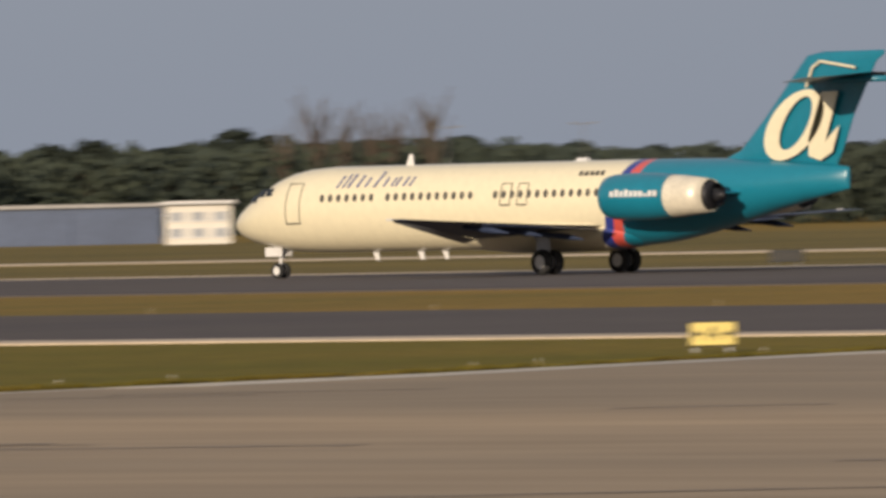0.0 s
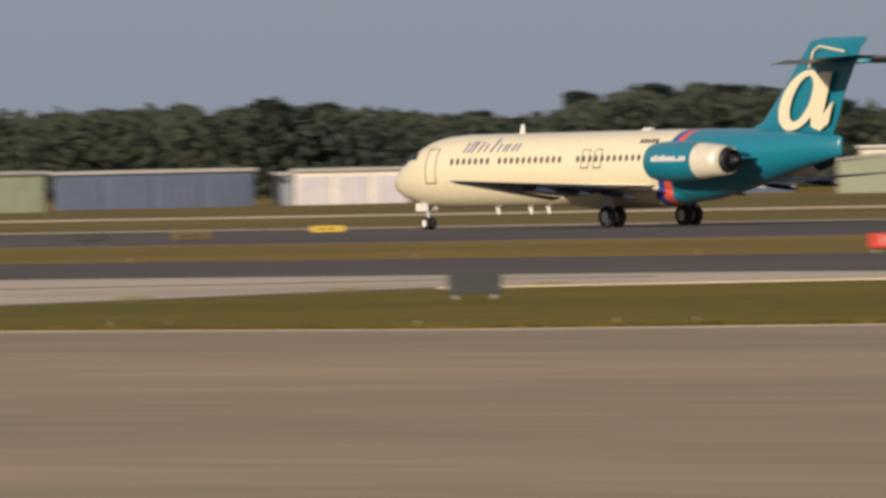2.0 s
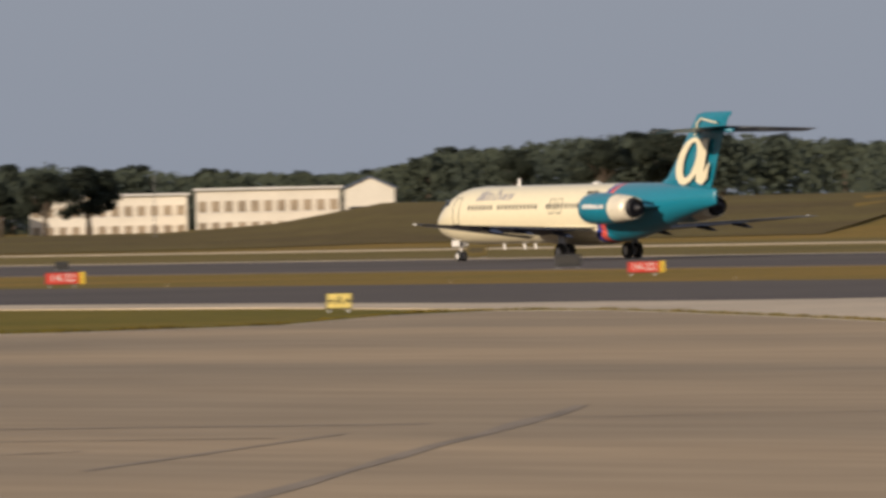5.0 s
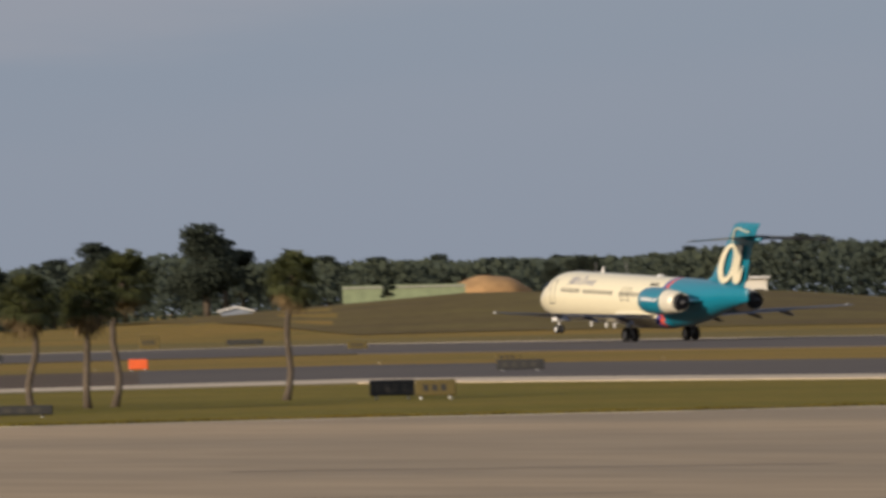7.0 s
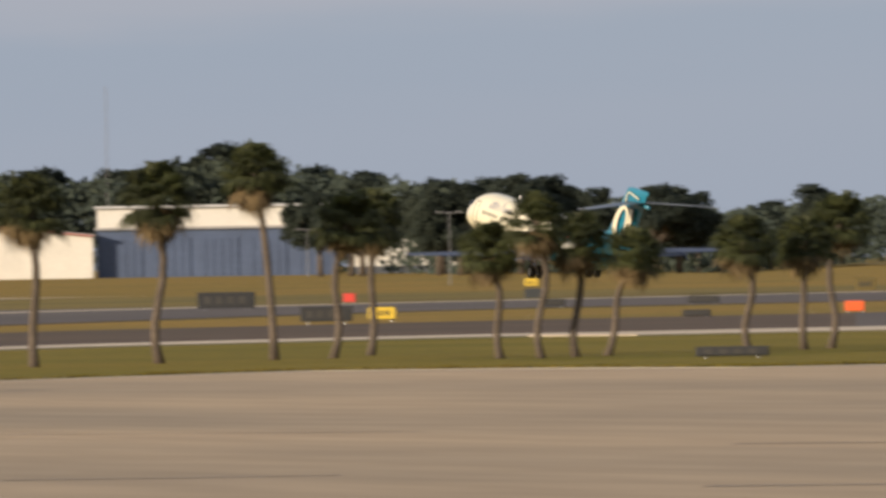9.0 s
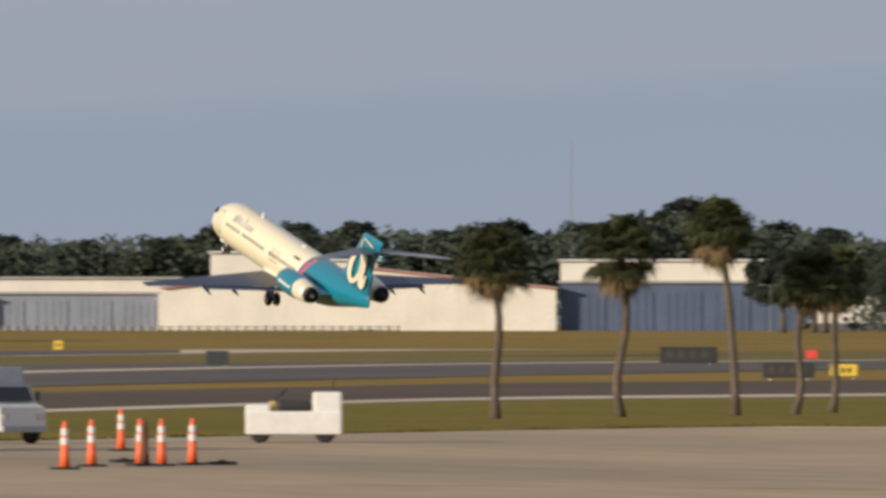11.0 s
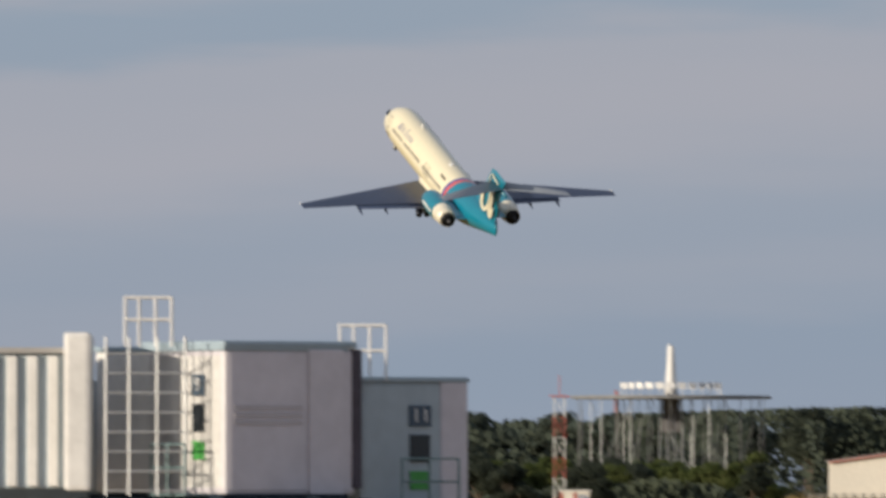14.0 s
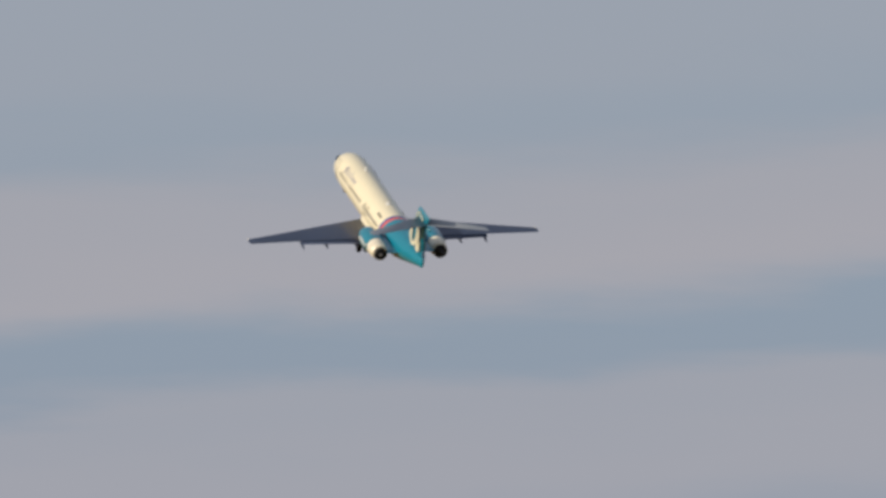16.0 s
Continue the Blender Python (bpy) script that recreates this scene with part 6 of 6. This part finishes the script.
def bridge_near():
    t = thing("boarding_bridge", "grey and white boarding bridge numbered 9 on green wheels", "boarding bridge", "boarding bridges", BR)
    # origin: right edge of the grey bellows housing
    corner = Matrix.Translation((-2.85, 0.0, 0.0))
    before = set()
    hood = part("hood", box(B(), -2.85, 0, 2.8, 0.0, 3.0, 5.98, 0.14), BRIDGEGREY, t, "pale mauve-grey hood panel")
    part("hood_lip", box(B(), -0.10, -0.03, 2.95, 0.12, 2.9, 5.95, 0.05), mat("dark_bellows", (0.07, 0.06, 0.08), 0.8, var=0.15), t, "dark folded bellows")
    part("hood_edge", box(B(), -1.05, -0.05, 2.75, -0.3, -0.004, 5.94, 0.03), BRIDGEGREY, hood, "raised edge panel")
    part("hood_roof", box(B(), -2.9, -0.05, 5.96, 0.0, 3.05, 6.12, 0.06), SLATE, hood)
    for r in range(3):
        part("faded_writing", box(B(), -2.65, -0.02, 4.32 + r * 0.16, -1.2, -0.004, 4.42 + r * 0.16), mat("faded_grey_mark", (0.44, 0.415, 0.44), 0.6, var=0.05), hood)
    turned(t, before, corner @ Matrix.Rotation(radians(36), 4, "Z") @ Matrix.Diagonal((1.22, 1, 1, 1)) @ corner.inverted())
    before = set(t.children_recursive)
    bridge_cab(t, -4.9, -0.03, 0.0, 3.2, 2.85, 5.92, WHITE, "white cab wall", "9", -0.95, 0)
    turned(t, before, corner @ Matrix.Rotation(radians(-54), 4, "Z"))
    part("cab_corner", box(B(), -6.3, 0.1, 2.9, -5.72, 3.2, 6.3, 0.1), WHITE, t, "white corner post")
    roof_rails(t, -5.0, 0.6, 6.1, 1.0, 0.95)
    for k in range(8):
        z = 2.9 + k * 0.42
        part("cage_bar", rod(B(), (-5.4, 0.1, z), (-3.7, 0.1, z), 0.025, n=6), STEEL, t)
    for xx in (-5.4, -4.9, -4.3, -3.7):
        part("cage_post", rod(B(), (xx, 0.1, 2.8), (xx, 0.1, 6.2), 0.03, n=6), STEEL, t)
    # corrugated tunnel
    tun = part("tunnel", box(B(), -16.0, 0.9, 2.95, -6.3, 3.2, 5.85, 0.05), PALESLATE, t, "white corrugated tunnel")
    for k in range(22):
        x = -15.9 + k * 0.44
        part("rib", box(B(), x, 0.78, 3.0, x + 0.22, 0.91, 5.8, 0.03), WHITE, tun)
    part("tunnel_roof", box(B(), -16.0, 0.75, 5.85, -6.3, 3.3, 5.98, 0.02), ROOFGREY, tun)
    # lift column, green carriage and wheels
    for x0, x1 in ((-1.1, -0.8), (-2.45, -2.15)):
        part("lift_column", box(B(), x0, 1.0, 0.9, x1, 1.5, 2.8, 0.04), NAVYSTEEL, t, "dark blue-grey lift column")
    part("work_lamp", box(B(), -2.4, 0.6, 2.12, -2.12, 0.9, 2.42, 0.05), WHITE, t, "white work lamp")
    part("cross_beam", box(B(), -6.0, 0.5, 2.36, 0.3, 1.8, 2.74, 0.04), NAVYSTEEL, t, "dark blue-grey cross beam")
    part("cross_beam", box(B(), -1.25, 0.3, 1.9, -0.55, 1.2, 2.4, 0.06), NAVYSTEEL, t, "dark blue-grey bracket")
    part("carriage", loft(B(), [[(x, y, z) for x, z in ((-2.55, 0.75), (-2.1, 1.15), (-1.5, 1.62), (-0.82, 1.62), (-0.82, 0.75), (-1.1, 0.72), (-1.3, 0.95), (-2.0, 0.95))] for y in (0.7, 2.0)]), MINT, t, "mint-green drive carriage")
    part("motor_box", box(B(), -0.80, 0.6, 0.95, -0.34, 1.6, 1.55, 0.05), mat("deep_green_motor_paint", (0.04, 0.11, 0.10), 0.6, var=0.12), t, "deep green motor box")
    part("axle_beam", box(B(), -2.0, 0.62, 0.42, -1.0, 2.0, 0.74, 0.04), SOOT, t, "dark axle beam between the wheels")
    part("hose_reel", box(B(), -2.9, 0.6, 1.35, -2.5, 1.2, 1.9, 0.06), NAVYSTEEL, t, "dark hose reel")
    for x in (-2.25, -0.75):
        for y in (0.75, 1.7):
            wheel("wheel", t, x, y, 0.42, 0.42, 0.3, SOOT)
    # service stair
    stair = part("landing_plate", box(B(), -0.75, -0.25, 2.25, 0.2, 0.55, 2.35, 0.02), NAVYSTEEL, t, "dark stair landing")
    for y in (-0.25, 0.5):
        part("stringer", loft(B(), [[(-4.3, y + k, 0.02), (-4.3, y + k, 0.36), (-0.7, y + k, 2.48), (-0.4, y + k, 2.48), (-0.4, y + k, 2.2)] for k in (0, 0.05)]), NAVYSTEEL, stair, "dark stair stringer")
        for up in (0.55, 0.95):
            part("handrail", rod(B(), (-4.3, y, 0.3 + up), (-1.6, y, 1.9 + up * 0.8), 0.022, n=6), NAVYSTEEL, stair)
        for k in range(6):
            f = k / 8
            part("baluster", rod(B(), (-4.3 + 3.6 * f, y, 0.3 + 2.12 * f), (-4.3 + 3.6 * f, y, 1.2 + 2.05 * f), 0.018, n=5), NAVYSTEEL, stair)
    for k in range(12):
        f = k / 12
        part("tread", box(B(), -4.25 + 3.5 * f, -0.25, 0.26 + 2.08 * f, -3.97 + 3.5 * f, 0.5, 0.30 + 2.08 * f), STEEL, stair)
    # diagonal struts under the floor
    for x0, z0, x1, z1 in ((-3.6, 2.4, -2.3, 1.5), (-2.1, 2.4, -1.1, 1.9), (-3.0, 1.6, -1.2, 2.35), (-4.4, 2.4, -3.6, 1.3), (-4.9, 1.2, -2.9, 2.35)):
        part("strut", rod(B(), (x0, 1.25, z0), (x1, 1.25, z1), 0.045, n=6), NAVYSTEEL, t)
    part("pedestal_box", box(B(), -5.35, 1.2, 2.0, -5.05, 1.6, 2.35, 0.04), mat("dull_red_valve", (0.22, 0.05, 0.06), 0.5, var=0.1), t, "dull red valve box")
    # hanging cables
    for x0, x1, sag, z in ((-0.10, 1.32, 1.0, 2.38), (-3.2, -1.6, 0.7, 2.5), (-2.6, -0.9, 0.5, 2.5), (-5.4, -3.9, 0.6, 2.4)):
        bm = B()
        pts = [Vector((x0 + (x1 - x0) * k / 12, 0.7, z - sag * (1 - (2 * k / 12 - 1) ** 2))) for k in range(13)]
        loft(bm, [[p + Vector((0, 0.045 * math.cos(a), 0.045 * math.sin(a))) for a in [math.pi / 3 * i for i in range(6)]] for p in pts])
        part("cable", bm, BLACK, t, "black hanging cable")
    bm = B()
    rod(bm, (-5.2, 1.4, 0), (-5.2, 1.4, 2.6), 0.09, n=8)
    part("prop", bm, STEEL, t)


def bridge_far():
    before = set()
    pin = Matrix.Translation((0.05, 4.0, 0.0))
    t = thing("boarding_bridge", "slate-blue boarding bridge head numbered 11 behind another bridge", "boarding bridge", "boarding bridges", BR)
    bridge_cab(t, 0.05, 2.38, 4.0, 7.0, 2.55, 5.28, PALESLATE, "pale slate-blue cab wall", "11", 1.35, 0)
    part("cab_corner", box(B(), 1.8, 3.96, 2.5, 2.42, 7.05, 5.29, 0.08), BRIDGEGREY, t, "pale grey corner panel")
    turned(t, before, pin @ Matrix.Rotation(radians(36), 4, "Z") @ Matrix.Diagonal((1.22, 1, 1, 1)) @ pin.inverted())
    part("tunnel", box(B(), -14.0, 4.6, 2.7, 0.05, 7.0, 5.3, 0.05), SLATE, t, "slate-blue tunnel")
    part("lift_column", box(B(), -0.9, 5.2, 0.0, -0.4, 5.8, 2.6, 0.04), SLATE, t)
    part("cross_beam", box(B(), -3.0, 5.0, 2.1, 1.2, 5.9, 2.5, 0.04), NAVYSTEEL, t)
    roof_rails(t, -0.4, 4.3, 5.4, 1.0, 1.1)


bridge_near()
bridge_far()
t = thing("hydrant", "small red hydrant post standing on the grass", "hydrant", m=Matrix.Translation(polar(76.0, 545)))
part("post", rod(B(), (0, 0, 0), (0, 0, 0.42), 0.10, 0.09, 10), SIGNRED, t)
part("cap", rod(B(), (0, 0, 0.42), (0, 0, 0.52), 0.12, 0.05, 10), SIGNRED, t)


# ======== marks on the pavement ========
def apron_marks():
    rng = random.Random(77)
    bm = B()
    def stripe(a0, d0, a1, d1, w):
        p, q = polar(a0, d0, 0.036), polar(a1, d1, 0.036)
        s = (q - p).cross(Vector((0, 0, 1))).normalized() * w / 2
        n = 8
        low = [bm.verts.new(p.lerp(q, i / n) - s * rng.uniform(0.3, 1.2)) for i in range(n + 1)]
        high = [bm.verts.new(p.lerp(q, i / n) + s * rng.uniform(0.3, 1.2)) for i in range(n + 1)]
        for i in range(n):
            bm.faces.new((low[i], low[i + 1], high[i + 1], high[i]))
    # worn wheel streaks, each of its own length
    for k in range(34):
        a0 = rng.uniform(39, 71)
        d0 = rng.uniform(126, 226)
        ln = rng.uniform(0.8, 3.4)
        stripe(a0, d0, a0 + ln, d0 * (1 + ln * rng.uniform(-0.002, 0.012)), rng.uniform(0.25, 1.1))
    stripe(61.75, 131, 60.1, 193, 0.35)
    stripe(62.4, 150, 61.2, 172, 0.2)
    stripe(63.2, 160, 62.4, 163, 0.2)
    ob = part("apron_joint", bm, mat("filled_joint", (0.300, 0.232, 0.164), 0.85, var=0.15, scale=0.15), None)
    tagged(ob, "dark filled joints and wheel streaks across the apron", "joint", kind="structure")


apron_marks()


def taxi_lines():
    """A dark seam and worn yellow dashes on the pale wide part of the shoulder."""
    bm = B()
    for i in range(28):
        a0, a1 = 50.5 + i * 0.24, 50.5 + (i + 1) * 0.24
        mid = lambda a: EDGE_STRIP_A(a) * 0.45 + EDGE_STRIP_B(a) * 0.55
        bm.faces.new([bm.verts.new(polar(a, mid(a) + k, 0.056)) for a, k in ((a0, 0), (a1, 0), (a1, 2.2), (a0, 2.2))])
    tagged(part("shoulder_seam", bm, mat("dark_seam", (0.15, 0.125, 0.10), 0.85, var=0.1), None), "dark seam along the pale shoulder", "seam", kind="structure")
    bm = B()
    for i in range(7):
        a0 = 50.9 + i * 0.95
        d = lambda a: EDGE_STRIP_A(a) + 2.5
        bm.faces.new([bm.verts.new(polar(a, d(a) + k, 0.058)) for a, k in ((a0, 0), (a0 + 0.16, 0), (a0 + 0.16, 5), (a0, 5))])
    tagged(part("yellow_dash", bm, LINE, None), "worn yellow dashes on the pale shoulder", "road marking", kind="structure")


taxi_lines()


def grass_tufts():
    """Uneven blades along the apron's edge."""
    rng = random.Random(123)
    vs, fs = [], []
    for k in range(18000):
        a = rng.uniform(40.0, 77.0)
        near, far = EDGE_APRON(a), max(EDGE_STRIP_A(a), EDGE_APRON(a) + 0.5)
        d = near + rng.uniform(-0.10, 0.9) * (0.6 + 0.6 * noise.noise(Vector((a * 9.0, 0.3, 0))))
        if d > far + 0.3:
            continue
        p = polar(a, d, 0.01)
        h = rng.uniform(0.05, 0.13) * (1.0 + 0.5 * noise.noise(Vector((a * 4.0, d * 0.3, 1.0))))
        for _ in range(3):
            way = rng.uniform(0, 6.283)
            out = Vector((math.cos(way), math.sin(way), 0))
            side = Vector((-out.y, out.x, 0)) * rng.uniform(0.02, 0.05)
            foot = p + out * rng.uniform(0, 0.06)
            j = len(vs)
            for q in (foot - side, foot + side, foot + out * h * 0.5 + Vector((0, 0, h))):
                vs.append(tuple(q))
            fs.append((j, j + 1, j + 2))
    ob = leaf_part("grass_tufts", vs, fs, mat("verge_blades", (0.130, 0.108, 0.018), 0.9, var=0.2, scale=0.15, fine=1.0, second=(0.16, 0.118, 0.026), spec=0.1, per_island=0.25), None)
    tagged(ob, "uneven dry green grass blades along the apron edge", "grass", kind="stuff")


grass_tufts()

motions()
